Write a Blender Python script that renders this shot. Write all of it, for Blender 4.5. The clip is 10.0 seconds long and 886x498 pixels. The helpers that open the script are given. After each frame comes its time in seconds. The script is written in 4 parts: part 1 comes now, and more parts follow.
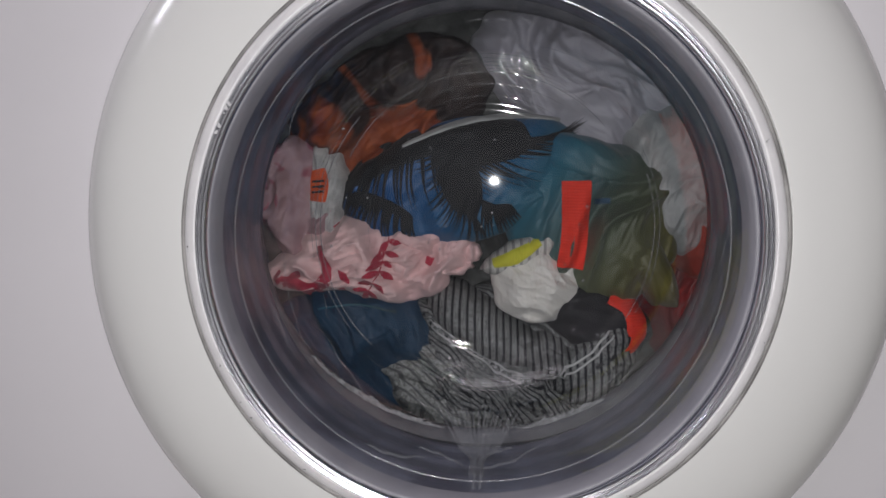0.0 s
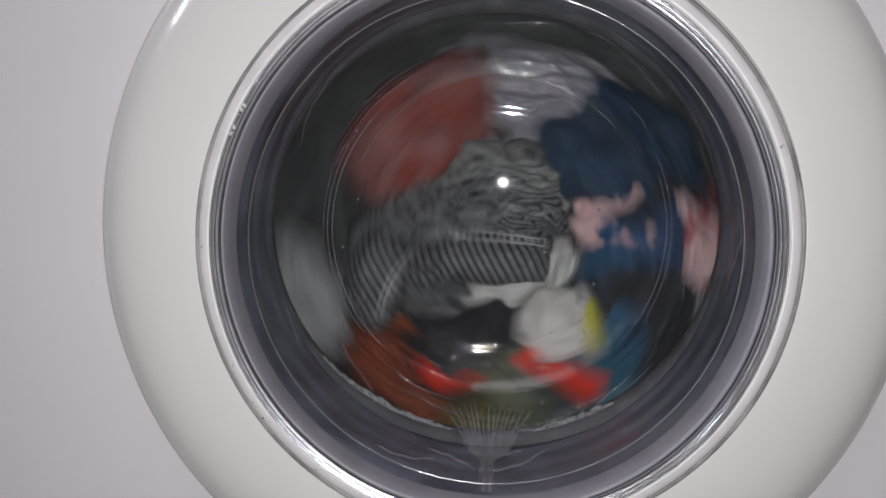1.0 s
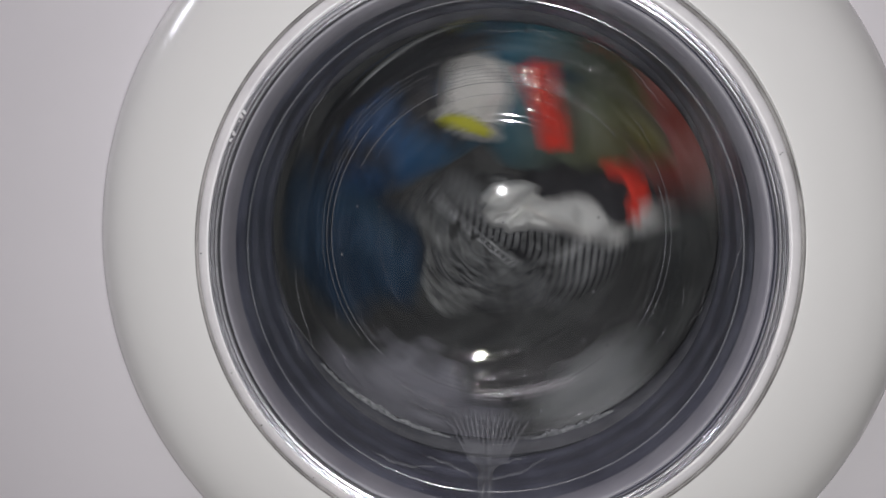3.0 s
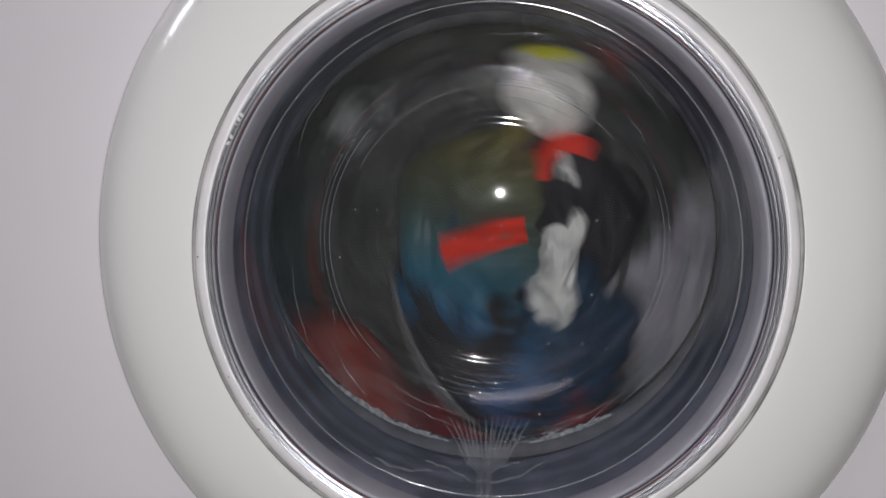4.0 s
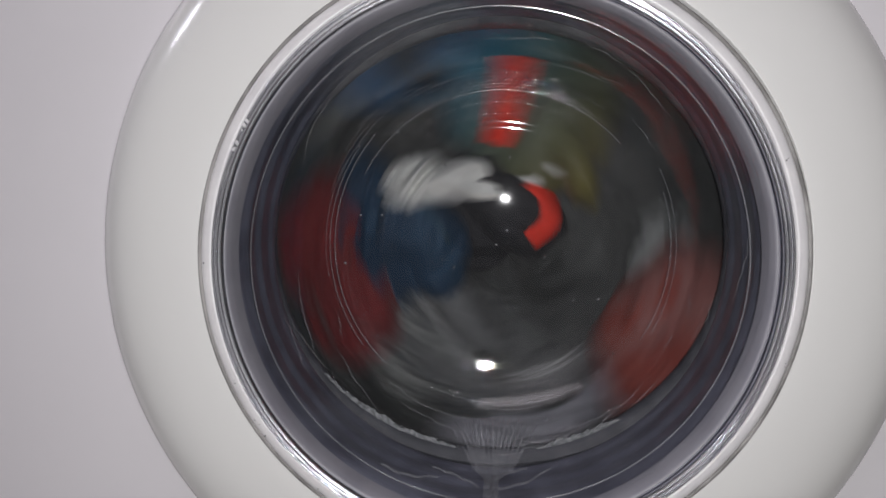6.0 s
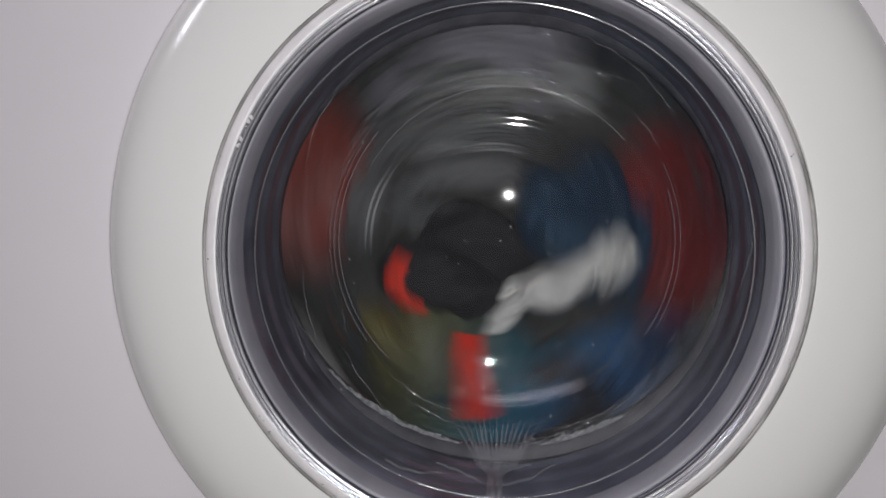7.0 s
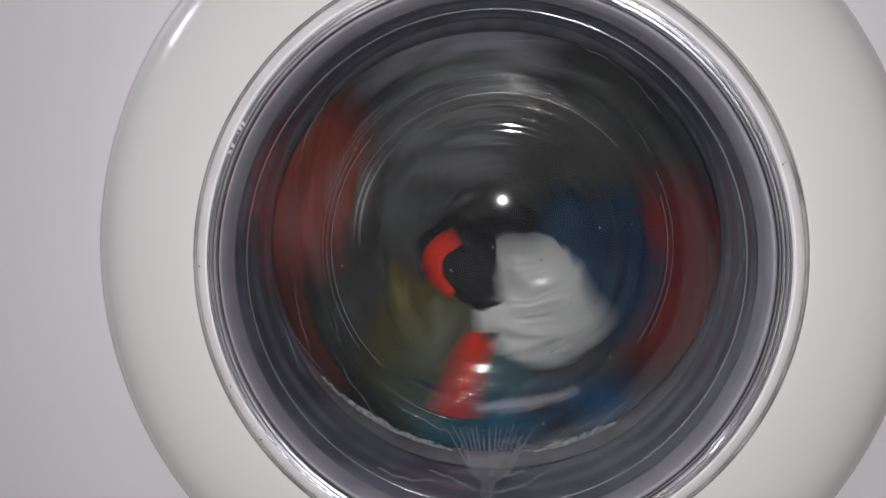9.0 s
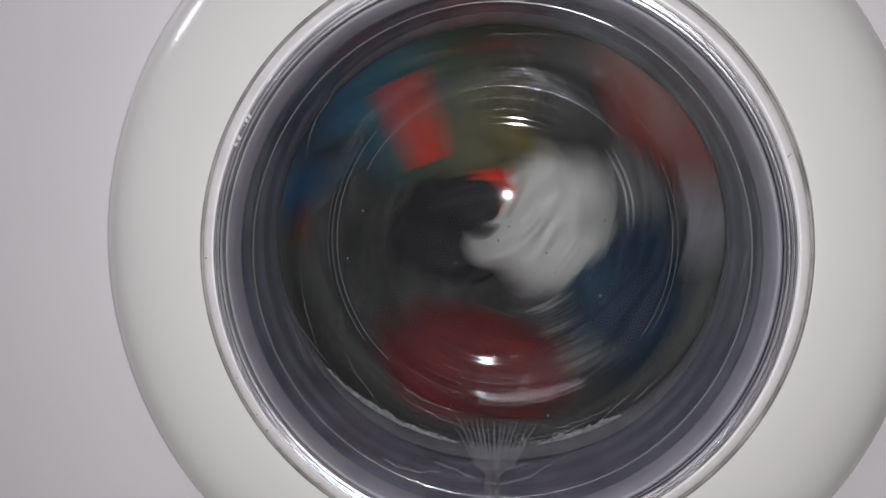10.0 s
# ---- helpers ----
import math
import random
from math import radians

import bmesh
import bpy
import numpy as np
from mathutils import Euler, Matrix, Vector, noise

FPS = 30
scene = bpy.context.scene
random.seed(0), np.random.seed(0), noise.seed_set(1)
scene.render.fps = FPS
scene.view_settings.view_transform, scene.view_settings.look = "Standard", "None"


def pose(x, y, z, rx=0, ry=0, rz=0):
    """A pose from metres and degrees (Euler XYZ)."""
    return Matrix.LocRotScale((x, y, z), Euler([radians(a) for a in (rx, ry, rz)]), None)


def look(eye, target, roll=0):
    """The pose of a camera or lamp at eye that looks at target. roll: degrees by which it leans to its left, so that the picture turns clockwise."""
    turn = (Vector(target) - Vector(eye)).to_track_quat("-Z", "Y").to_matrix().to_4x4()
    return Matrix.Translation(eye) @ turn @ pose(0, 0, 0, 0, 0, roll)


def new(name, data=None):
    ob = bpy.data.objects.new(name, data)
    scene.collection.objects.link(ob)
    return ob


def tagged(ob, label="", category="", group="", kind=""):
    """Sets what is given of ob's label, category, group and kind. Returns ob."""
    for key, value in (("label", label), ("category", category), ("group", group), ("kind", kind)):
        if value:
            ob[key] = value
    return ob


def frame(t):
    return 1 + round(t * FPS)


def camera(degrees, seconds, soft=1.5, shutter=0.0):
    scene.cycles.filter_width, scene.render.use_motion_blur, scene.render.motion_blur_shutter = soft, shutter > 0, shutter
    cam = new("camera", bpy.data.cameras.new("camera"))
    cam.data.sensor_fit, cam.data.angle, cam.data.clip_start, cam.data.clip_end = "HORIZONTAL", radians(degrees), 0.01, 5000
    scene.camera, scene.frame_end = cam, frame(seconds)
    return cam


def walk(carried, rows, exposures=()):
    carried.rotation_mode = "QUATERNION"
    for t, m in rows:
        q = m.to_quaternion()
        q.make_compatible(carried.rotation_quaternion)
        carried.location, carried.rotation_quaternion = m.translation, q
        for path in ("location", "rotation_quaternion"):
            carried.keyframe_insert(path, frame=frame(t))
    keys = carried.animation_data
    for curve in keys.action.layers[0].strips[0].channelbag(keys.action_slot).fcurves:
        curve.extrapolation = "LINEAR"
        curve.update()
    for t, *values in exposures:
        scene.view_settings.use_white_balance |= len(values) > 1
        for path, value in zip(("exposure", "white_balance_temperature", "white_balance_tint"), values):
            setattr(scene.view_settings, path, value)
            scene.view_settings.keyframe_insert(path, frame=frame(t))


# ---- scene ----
cam = camera(64.4, 10.0, soft=1.6, shutter=0.75)
# t, x, y, z, tilt, lean, turn
CAMERA_ROWS = [
    (0.0, -0.0011, -0.4008, 0.4734, 84.90, 0.59, 3.91), (0.3, -0.0012, -0.4008, 0.4734, 84.90, 0.59, 3.93),
    (0.5, -0.0027, -0.3999, 0.4734, 84.88, 0.47, 4.05), (1.0, -0.0046, -0.4018, 0.4746, 84.94, 0.15, 4.44),
    (1.5, -0.0047, -0.4017, 0.4737, 84.96, 0.18, 4.69), (2.0, -0.0049, -0.4020, 0.4738, 85.09, 0.01, 4.84),
    (2.5, -0.0052, -0.4021, 0.4733, 85.48, 0.02, 4.57), (4.0, -0.0049, -0.4003, 0.4746, 85.77, 0.02, 4.22),
    (4.5, -0.0051, -0.4003, 0.4741, 86.01, -0.06, 4.28), (5.0, -0.0055, -0.4000, 0.4745, 86.28, 0.00, 4.23),
    (5.5, -0.0057, -0.3994, 0.4738, 86.35, 0.24, 4.36), (7.0, -0.0061, -0.3996, 0.4731, 86.07, 0.37, 4.84),
    (7.5, -0.0060, -0.3998, 0.4724, 85.94, 0.41, 4.92), (8.0, -0.0066, -0.3996, 0.4732, 85.95, 0.16, 4.78),
    (8.5, -0.0055, -0.3995, 0.4733, 86.15, 0.37, 4.52), (9.0, -0.0053, -0.3985, 0.4749, 86.37, 0.28, 4.37),
    (9.5, -0.0042, -0.3993, 0.4736, 86.21, 0.16, 4.60), (10.0, -0.0054, -0.4000, 0.4729, 86.05, 0.26, 4.77),
]
walk(cam, [(t, pose(x, y, z, a, b, c)) for t, x, y, z, a, b, c in CAMERA_ROWS], exposures=[(0.0, 0.0), (10.0, 0.0)])

AXIS = Vector((-0.007, 0.0, 0.4455))          # middle of the door, front panel at y = 0
BOWL = Vector((-0.0055, 0.0, 0.4455))      # middle of the glass and of the drum

# ---- light: a phone's torch beside the lens, a tube lamp high on the wall, a weak ceiling lamp ----
world = bpy.data.worlds.new("room_air")
scene.world = world
world.use_nodes = True
world.node_tree.nodes["Background"].inputs[0].default_value = (1.0, 0.88, 0.97, 1)
world.node_tree.nodes["Background"].inputs[1].default_value = 0.05

torch = new("phone_torch", bpy.data.lights.new("phone_torch", "POINT"))
torch.data.energy, torch.data.color, torch.data.shadow_soft_size = 4.25, (0.99, 0.980, 0.990), 0.002
torch.location = (0.001, -0.398, 0.4705)

tube = new("tube_light", bpy.data.lights.new("tube_light", "AREA"))
tube.data.shape, tube.data.size, tube.data.size_y = "RECTANGLE", 0.035, 0.20
tube.data.energy, tube.data.color = 2.8, (0.86, 0.88, 1.0)
tube.matrix_world = look((-1.5, -0.40, 1.45), (0, 0, 0.45))

ceiling_lamp = new("ceiling_light", bpy.data.lights.new("ceiling_light", "AREA"))
ceiling_lamp.data.shape, ceiling_lamp.data.size = "DISK", 1.5
ceiling_lamp.data.energy, ceiling_lamp.data.color = 11.5, (0.99, 0.90, 1.0)
ceiling_lamp.matrix_world = look((-0.45, -1.0, 2.36), (-0.45, -0.9, 0.0))


# ---- materials ----
def shader(name):
    m = bpy.data.materials.new(name)
    m.use_nodes = True
    return m, m.node_tree.nodes, m.node_tree.links, m.node_tree.nodes["Principled BSDF"]


def mixed(nodes, links, fac, a, b):
    n = nodes.new("ShaderNodeMix")
    n.data_type = "RGBA"
    links.new(fac, n.inputs[0])
    for k, v in ((6, a), (7, b)):
        if isinstance(v, tuple):
            n.inputs[k].default_value = (*v, 1)
        else:
            links.new(v, n.inputs[k])
    return n.outputs[2]


def noise_node(nodes, links, scale, detail=4.0, rough=0.55):
    tc = nodes.new("ShaderNodeTexCoord")
    n = nodes.new("ShaderNodeTexNoise")
    n.inputs["Scale"].default_value, n.inputs["Detail"].default_value, n.inputs["Roughness"].default_value = scale, detail, rough
    links.new(tc.outputs["Object"], n.inputs["Vector"])
    return n.outputs["Fac"]


def ramp(nodes, links, fac, lo, hi):
    n = nodes.new("ShaderNodeMapRange")
    n.inputs[1].default_value, n.inputs[2].default_value = lo, hi
    links.new(fac, n.inputs[0])
    return n.outputs[0]


def bump(nodes, links, bsdf, height, strength, distance):
    n = nodes.new("ShaderNodeBump")
    n.inputs["Strength"].default_value, n.inputs["Distance"].default_value = strength, distance
    links.new(height, n.inputs["Height"])
    links.new(n.outputs[0], bsdf.inputs["Normal"])


def creases(nodes, links, bsdf, scale=27.0, depth=0.010):
    """Small sharp wrinkles under whatever relief the surface already has."""
    tc = nodes.new("ShaderNodeTexCoord")
    n = nodes.new("ShaderNodeTexNoise")
    n.inputs["Scale"].default_value, n.inputs["Detail"].default_value, n.inputs["Distortion"].default_value = scale, 3.0, 1.2
    links.new(tc.outputs["Object"], n.inputs["Vector"])
    fold = nodes.new("ShaderNodeMath")
    fold.operation = "PINGPONG"
    fold.inputs[1].default_value = 0.2
    links.new(n.outputs["Fac"], fold.inputs[0])
    under = nodes.new("ShaderNodeBump")
    under.inputs["Strength"].default_value, under.inputs["Distance"].default_value = 0.45, depth
    links.new(fold.outputs[0], under.inputs["Height"])
    top = bsdf.inputs["Normal"].links[0].from_node
    links.new(under.outputs[0], top.inputs["Normal"])


def blotched(name, ground, ground2, ink, ink2, scale, cut, rough):
    """Printed cloth: large irregular patches of ink on a dark ground."""
    m, nodes, links, b = shader(name)
    tc = nodes.new("ShaderNodeTexCoord")
    n = nodes.new("ShaderNodeTexNoise")
    n.inputs["Scale"].default_value, n.inputs["Detail"].default_value, n.inputs["Distortion"].default_value = scale, 2.0, 0.8
    links.new(tc.outputs["Object"], n.inputs["Vector"])
    fine = ramp(nodes, links, noise_node(nodes, links, 70.0), 0.35, 0.65)
    links.new(mixed(nodes, links, ramp(nodes, links, n.outputs["Fac"], cut, cut + 0.03), mixed(nodes, links, fine, ground, ground2),
                    mixed(nodes, links, fine, ink, ink2)), b.inputs["Base Color"])
    b.inputs["Roughness"].default_value = rough
    bump(nodes, links, b, noise_node(nodes, links, 900.0), 0.2, 0.0004)
    creases(nodes, links, b)
    return m


def plain(name, color, color2, scale=30.0, rough=0.4, metal=0.0, coat=0.0, relief=0.0003):
    """Two close tones in blotches, with a fine grain in the relief."""
    m, nodes, links, b = shader(name)
    links.new(mixed(nodes, links, ramp(nodes, links, noise_node(nodes, links, scale), 0.35, 0.65), color, color2), b.inputs["Base Color"])
    b.inputs["Roughness"].default_value, b.inputs["Metallic"].default_value = rough, metal
    b.inputs["Coat Weight"].default_value, b.inputs["Coat Roughness"].default_value = coat, 0.08
    if relief:
        bump(nodes, links, b, noise_node(nodes, links, scale * 25), 0.25, relief)
    return m


def fabric(name, color, color2, weave=900.0, rough=0.75, patch=22.0, sheen=0.15, crease=0.010, wet=0.0):
    """Wet woven cloth: damp blotches, fine threads."""
    m, nodes, links, b = shader(name)
    tone = mixed(nodes, links, ramp(nodes, links, noise_node(nodes, links, patch), 0.35, 0.65), color, color2)
    links.new(tone, b.inputs["Base Color"])
    b.inputs["Roughness"].default_value, b.inputs["Sheen Weight"].default_value = rough, sheen
    tc = nodes.new("ShaderNodeTexCoord")
    w = nodes.new("ShaderNodeTexWave")
    w.inputs["Scale"].default_value, w.inputs["Distortion"].default_value = weave / 6.0, 1.5
    links.new(tc.outputs["Object"], w.inputs["Vector"])
    b.inputs["Coat Weight"].default_value, b.inputs["Coat Roughness"].default_value = wet, 0.22
    bump(nodes, links, b, w.outputs["Fac"], 0.25, 0.0006)
    creases(nodes, links, b, depth=crease)
    return m


def striped(name, ground, ground2, line, scale, distortion, width=0.28, direction="X", patchy=False):
    m, nodes, links, b = shader(name)
    tc = nodes.new("ShaderNodeTexCoord")
    w = nodes.new("ShaderNodeTexWave")
    w.bands_direction = direction
    w.inputs["Scale"].default_value, w.inputs["Distortion"].default_value = scale, distortion
    w.inputs["Detail"].default_value, w.inputs["Detail Scale"].default_value = 1.0, 0.35
    links.new(tc.outputs["Object"], w.inputs["Vector"])
    cut = ramp(nodes, links, w.outputs["Fac"], width, width + 0.12)
    if patchy:
        worn = nodes.new("ShaderNodeMath")
        worn.operation = "MAXIMUM"
        links.new(cut, worn.inputs[0])
        links.new(ramp(nodes, links, noise_node(nodes, links, 16.0, 3.0), 0.50, 0.60), worn.inputs[1])
        cut = worn.outputs[0]
    flecks = mixed(nodes, links, ramp(nodes, links, noise_node(nodes, links, 420.0), 0.4, 0.6), ground, ground2)
    links.new(mixed(nodes, links, cut, line, flecks), b.inputs["Base Color"])
    b.inputs["Roughness"].default_value = 0.8
    bump(nodes, links, b, w.outputs["Fac"], 0.3, 0.0008)
    return m


def ombre(name, stops, lo, hi):
    """Dyed cloth that runs through several colours along its length."""
    m, nodes, links, b = shader(name)
    tc = nodes.new("ShaderNodeTexCoord")
    sep = nodes.new("ShaderNodeSeparateXYZ")
    links.new(tc.outputs["Object"], sep.inputs[0])
    mul = nodes.new("ShaderNodeMath")
    mul.operation = "MULTIPLY_ADD"
    links.new(sep.outputs["Z"], mul.inputs[0])
    mul.inputs[1].default_value = -0.7
    links.new(sep.outputs["X"], mul.inputs[2])
    cr = nodes.new("ShaderNodeValToRGB")
    links.new(ramp(nodes, links, mul.outputs[0], lo, hi), cr.inputs[0])
    e = cr.color_ramp.elements
    e[0].position, e[0].color = stops[0][0], (*stops[0][1], 1)
    e[1].position, e[1].color = stops[-1][0], (*stops[-1][1], 1)
    for p, c in stops[1:-1]:
        k = e.new(p)
        k.color = (*c, 1)
    dark = nodes.new("ShaderNodeMix")
    dark.data_type, dark.blend_type = "RGBA", "MULTIPLY"
    links.new(ramp(nodes, links, noise_node(nodes, links, 30.0), 0.3, 0.9), dark.inputs[0])
    links.new(cr.outputs[0], dark.inputs[6])
    dark.inputs[7].default_value = (0.6, 0.62, 0.65, 1)
    links.new(dark.outputs[2], b.inputs["Base Color"])
    b.inputs["Roughness"].default_value, b.inputs["Sheen Weight"].default_value = 0.55, 0.1
    bump(nodes, links, b, noise_node(nodes, links, 900.0), 0.2, 0.0003)
    creases(nodes, links, b, 14.0, 0.008)
    return m


def clear(name, tint, gloss_rough, ior=1.5, wet=0.0, dull=0.0, most=0.75):
    """Clear glass: lets light straight through, mirrors more at flat angles; dull: pale diffuse haze mixed in to lift
    the darks.
    """
    m = bpy.data.materials.new(name)
    m.use_nodes = True
    nodes, links = m.node_tree.nodes, m.node_tree.links
    nodes.clear()
    out = nodes.new("ShaderNodeOutputMaterial")
    mix = nodes.new("ShaderNodeMixShader")
    tr, gl, fr = nodes.new("ShaderNodeBsdfTransparent"), nodes.new("ShaderNodeBsdfGlossy"), nodes.new("ShaderNodeLayerWeight")
    haze, veil, power, scaled = nodes.new("ShaderNodeBsdfDiffuse"), nodes.new("ShaderNodeMixShader"), nodes.new("ShaderNodeMath"), nodes.new("ShaderNodeMath")
    tr.inputs[0].default_value = (*tint, 1)
    gl.inputs["Roughness"].default_value = gloss_rough
    fr.inputs[0].default_value = 0.5
    base = ((ior - 1) / (ior + 1)) ** 2
    power.operation, power.inputs[1].default_value = "POWER", 4.0
    scaled.operation, scaled.inputs[1].default_value, scaled.inputs[2].default_value = "MULTIPLY_ADD", most - base, base
    links.new(fr.outputs["Facing"], power.inputs[0])
    links.new(power.outputs[0], scaled.inputs[0])
    links.new(scaled.outputs[0], mix.inputs[0])
    haze.inputs[0].default_value = (0.75, 0.76, 0.8, 1)
    veil.inputs[0].default_value = dull
    links.new(tr.outputs[0], veil.inputs[1])
    links.new(haze.outputs[0], veil.inputs[2])
    links.new(veil.outputs[0], mix.inputs[1])
    links.new(gl.outputs[0], mix.inputs[2])
    links.new(mix.outputs[0], out.inputs[0])
    if wet:
        bp = nodes.new("ShaderNodeBump")
        bp.inputs["Strength"].default_value, bp.inputs["Distance"].default_value = wet, 0.0006
        links.new(noise_node(nodes, links, 60.0), bp.inputs["Height"])
        links.new(bp.outputs[0], gl.inputs["Normal"])
        links.new(bp.outputs[0], fr.inputs["Normal"])
    return m


ENAMEL = plain("white_enamel", (0.79, 0.77, 0.79), (0.815, 0.795, 0.815), 6.0, 0.38, relief=0.00015)
DOOR_WHITE = plain("white_door_plastic", (0.75, 0.75, 0.73), (0.77, 0.77, 0.75), 9.0, 0.17, relief=0.00005)
CLEAR_RIM = plain("clear_acrylic_rim", (0.64, 0.63, 0.64), (0.72, 0.71, 0.712), 60.0, 0.3, coat=0.25, relief=0.0)
CHROME = plain("chromed_rim", (0.52, 0.52, 0.56), (0.68, 0.68, 0.72), 25.0, 0.13, metal=0.92, relief=0.0)
SHADOW_GREY = plain("gap_shadow_grey", (0.16, 0.155, 0.15), (0.34, 0.33, 0.32), 45.0, 0.6, relief=0.0)
GREY_RIM = plain("grey_inner_rim", (0.20, 0.197, 0.225), (0.24, 0.236, 0.262), 40.0, 0.45, relief=0.0)
RUBBER = plain("wet_grey_rubber", (0.086, 0.089, 0.120), (0.166, 0.173, 0.224), 30.0, 0.34, coat=0.35, relief=0.0008)
RUBBER_LIP = plain("pale_grey_rubber_lip", (0.055, 0.057, 0.068), (0.100, 0.102, 0.118), 60.0, 0.5, relief=0.0008)
STEEL = plain("brushed_drum_steel", (0.28, 0.28, 0.29), (0.38, 0.38, 0.39), 12.0, 0.35, metal=1.0)
DARK = plain("dark_plastic", (0.02, 0.02, 0.022), (0.035, 0.035, 0.04), 20.0, 0.5)
GLASS = clear("door_glass", (0.985, 0.988, 0.992), 0.018, dull=0.006, most=0.5)
GLASS_EDGE = clear("moulded_glass_edge", (0.95, 0.96, 0.97), 0.08, 2.3, dull=0.14, most=0.7)
WATER = clear("wash_water", (0.972, 0.976, 0.98), 0.06, 1.33, wet=0.8, dull=0.20)
FOAM = plain("grey_suds", (0.17, 0.177, 0.183), (0.42, 0.43, 0.44), 300.0, 0.25, relief=0.001)
WALL_PAINT = plain("wall_paint", (0.62, 0.61, 0.60), (0.67, 0.66, 0.64), 3.0, 0.8)
TILE = plain("floor_tile", (0.30, 0.28, 0.26), (0.38, 0.36, 0.33), 5.0, 0.4)

PALM = ombre("palm_cloth", [(0.0, (0.010, 0.080, 0.245)), (0.28, (0.015, 0.105, 0.235)), (0.44, (0.025, 0.14, 0.20)), (0.64, (0.075, 0.105, 0.075)),
                            (0.92, (0.15, 0.13, 0.032))], -0.16, 0.115)
INK = fabric("black_print", (0.008, 0.009, 0.012), (0.016, 0.018, 0.022), 4000.0, sheen=0.05)
LINING = fabric("black_lining", (0.008, 0.008, 0.011), (0.017, 0.017, 0.022), 4000.0, sheen=0.03)
ORANGE_RED = striped("red_webbing", (0.92, 0.045, 0.018), (0.84, 0.04, 0.016), (0.62, 0.025, 0.012), 150.0, 0.2, 0.2, "Z")
WHITE_KNIT = fabric("white_knit", (0.74, 0.72, 0.67), (0.80, 0.78, 0.74), 700.0, 0.85, 40.0)
WHITE_COTTON = fabric("white_cotton", (0.62, 0.63, 0.61), (0.76, 0.76, 0.73), 1100.0, 0.75, 18.0)
TOWEL_WHITE = fabric("damp_white_towelling", (0.56, 0.57, 0.545), (0.72, 0.73, 0.70), 900.0, 0.6, 16.0, crease=0.005, wet=0.5)
RIBBED = striped("grey_rib", (0.55, 0.55, 0.52), (0.62, 0.62, 0.59), (0.30, 0.30, 0.29), 55.0, 1.0, 0.25)
YELLOW = fabric("yellow_knit", (0.60, 0.58, 0.03), (0.50, 0.48, 0.04))
ROSE = fabric("pale_rose_cloth", (0.85, 0.60, 0.59), (0.76, 0.50, 0.50), 1200.0, 0.6, 25.0)
# blouse pink darkened to mauve for the dimming by the steep glass wall
MAUVE = blotched("dimmed_mauve_cloth", (0.36, 0.23, 0.25), (0.46, 0.31, 0.33), (0.26, 0.07, 0.10), (0.34, 0.13, 0.16), 24.0, 0.56, 0.6)
LEAF_RED = fabric("red_leaf_print", (0.48, 0.03, 0.07), (0.36, 0.02, 0.05))
DENIM = fabric("navy_cloth", (0.005, 0.030, 0.072), (0.009, 0.048, 0.100), 1300.0, 0.7, 30.0, 0.03)
RED_CLOTH = fabric("dark_red_cloth", (0.21, 0.008, 0.010), (0.11, 0.006, 0.007), 900.0, 0.7)
CORAL_CLOTH = blotched("coral_cloth", (0.28, 0.10, 0.09), (0.33, 0.14, 0.125), (0.29, 0.05, 0.035), (0.27, 0.055, 0.04), 16.0, 0.50, 0.8)
RUST = blotched("rust_print", (0.014, 0.010, 0.012), (0.030, 0.016, 0.014), (0.20, 0.034, 0.010), (0.36, 0.085, 0.025), 9.0, 0.53, 0.72)
GREY_CLOTH = fabric("lilac_grey_cloth", (0.31, 0.305, 0.35), (0.43, 0.425, 0.475), 1300.0, 0.55, 14.0)
STRIPE_KNIT = striped("striped_knit", (0.11, 0.115, 0.115), (0.25, 0.26, 0.26), (0.02, 0.021, 0.026), 105.0, 2.6, 0.26, "DIAGONAL", True)
STRIPE_SLEEVE = striped("striped_sleeve", (0.14, 0.144, 0.144), (0.28, 0.287, 0.287), (0.02, 0.021, 0.026), 58.0, 2.2, 0.22, "X")
WORN_KNIT = striped("worn_grey_knit", (0.17, 0.175, 0.17), (0.36, 0.37, 0.36), (0.10, 0.103, 0.106), 60.0, 5.0, 0.14, "DIAGONAL", True)
CHARCOAL = fabric("charcoal_cloth", (0.036, 0.038, 0.038), (0.090, 0.094, 0.091), 900.0, 0.7, 16.0)
PALE_COTTON = fabric("pale_cotton", (0.30, 0.31, 0.31), (0.44, 0.45, 0.45), 1300.0, 0.6, 16.0)
MESH_WHITE = fabric("white_mesh", (0.36, 0.36, 0.36), (0.55, 0.55, 0.54), 500.0, 0.7, 120.0)
TAG_ORANGE = fabric("orange_tag", (0.75, 0.10, 0.015), (0.62, 0.08, 0.015))
THREAD = fabric("pale_thread", (0.45, 0.46, 0.47), (0.6, 0.6, 0.6))


# ---- building helpers ----
def part(name, bm, material, parent=None, label=""):
    me = bpy.data.meshes.new(name)
    bm.to_mesh(me)
    bm.free()
    me.materials.append(material)
    for p in me.polygons:
        p.use_smooth = True
    ob = new(name, me)
    if parent:
        ob.parent = parent
    if label:
        ob["label"] = label
    return ob


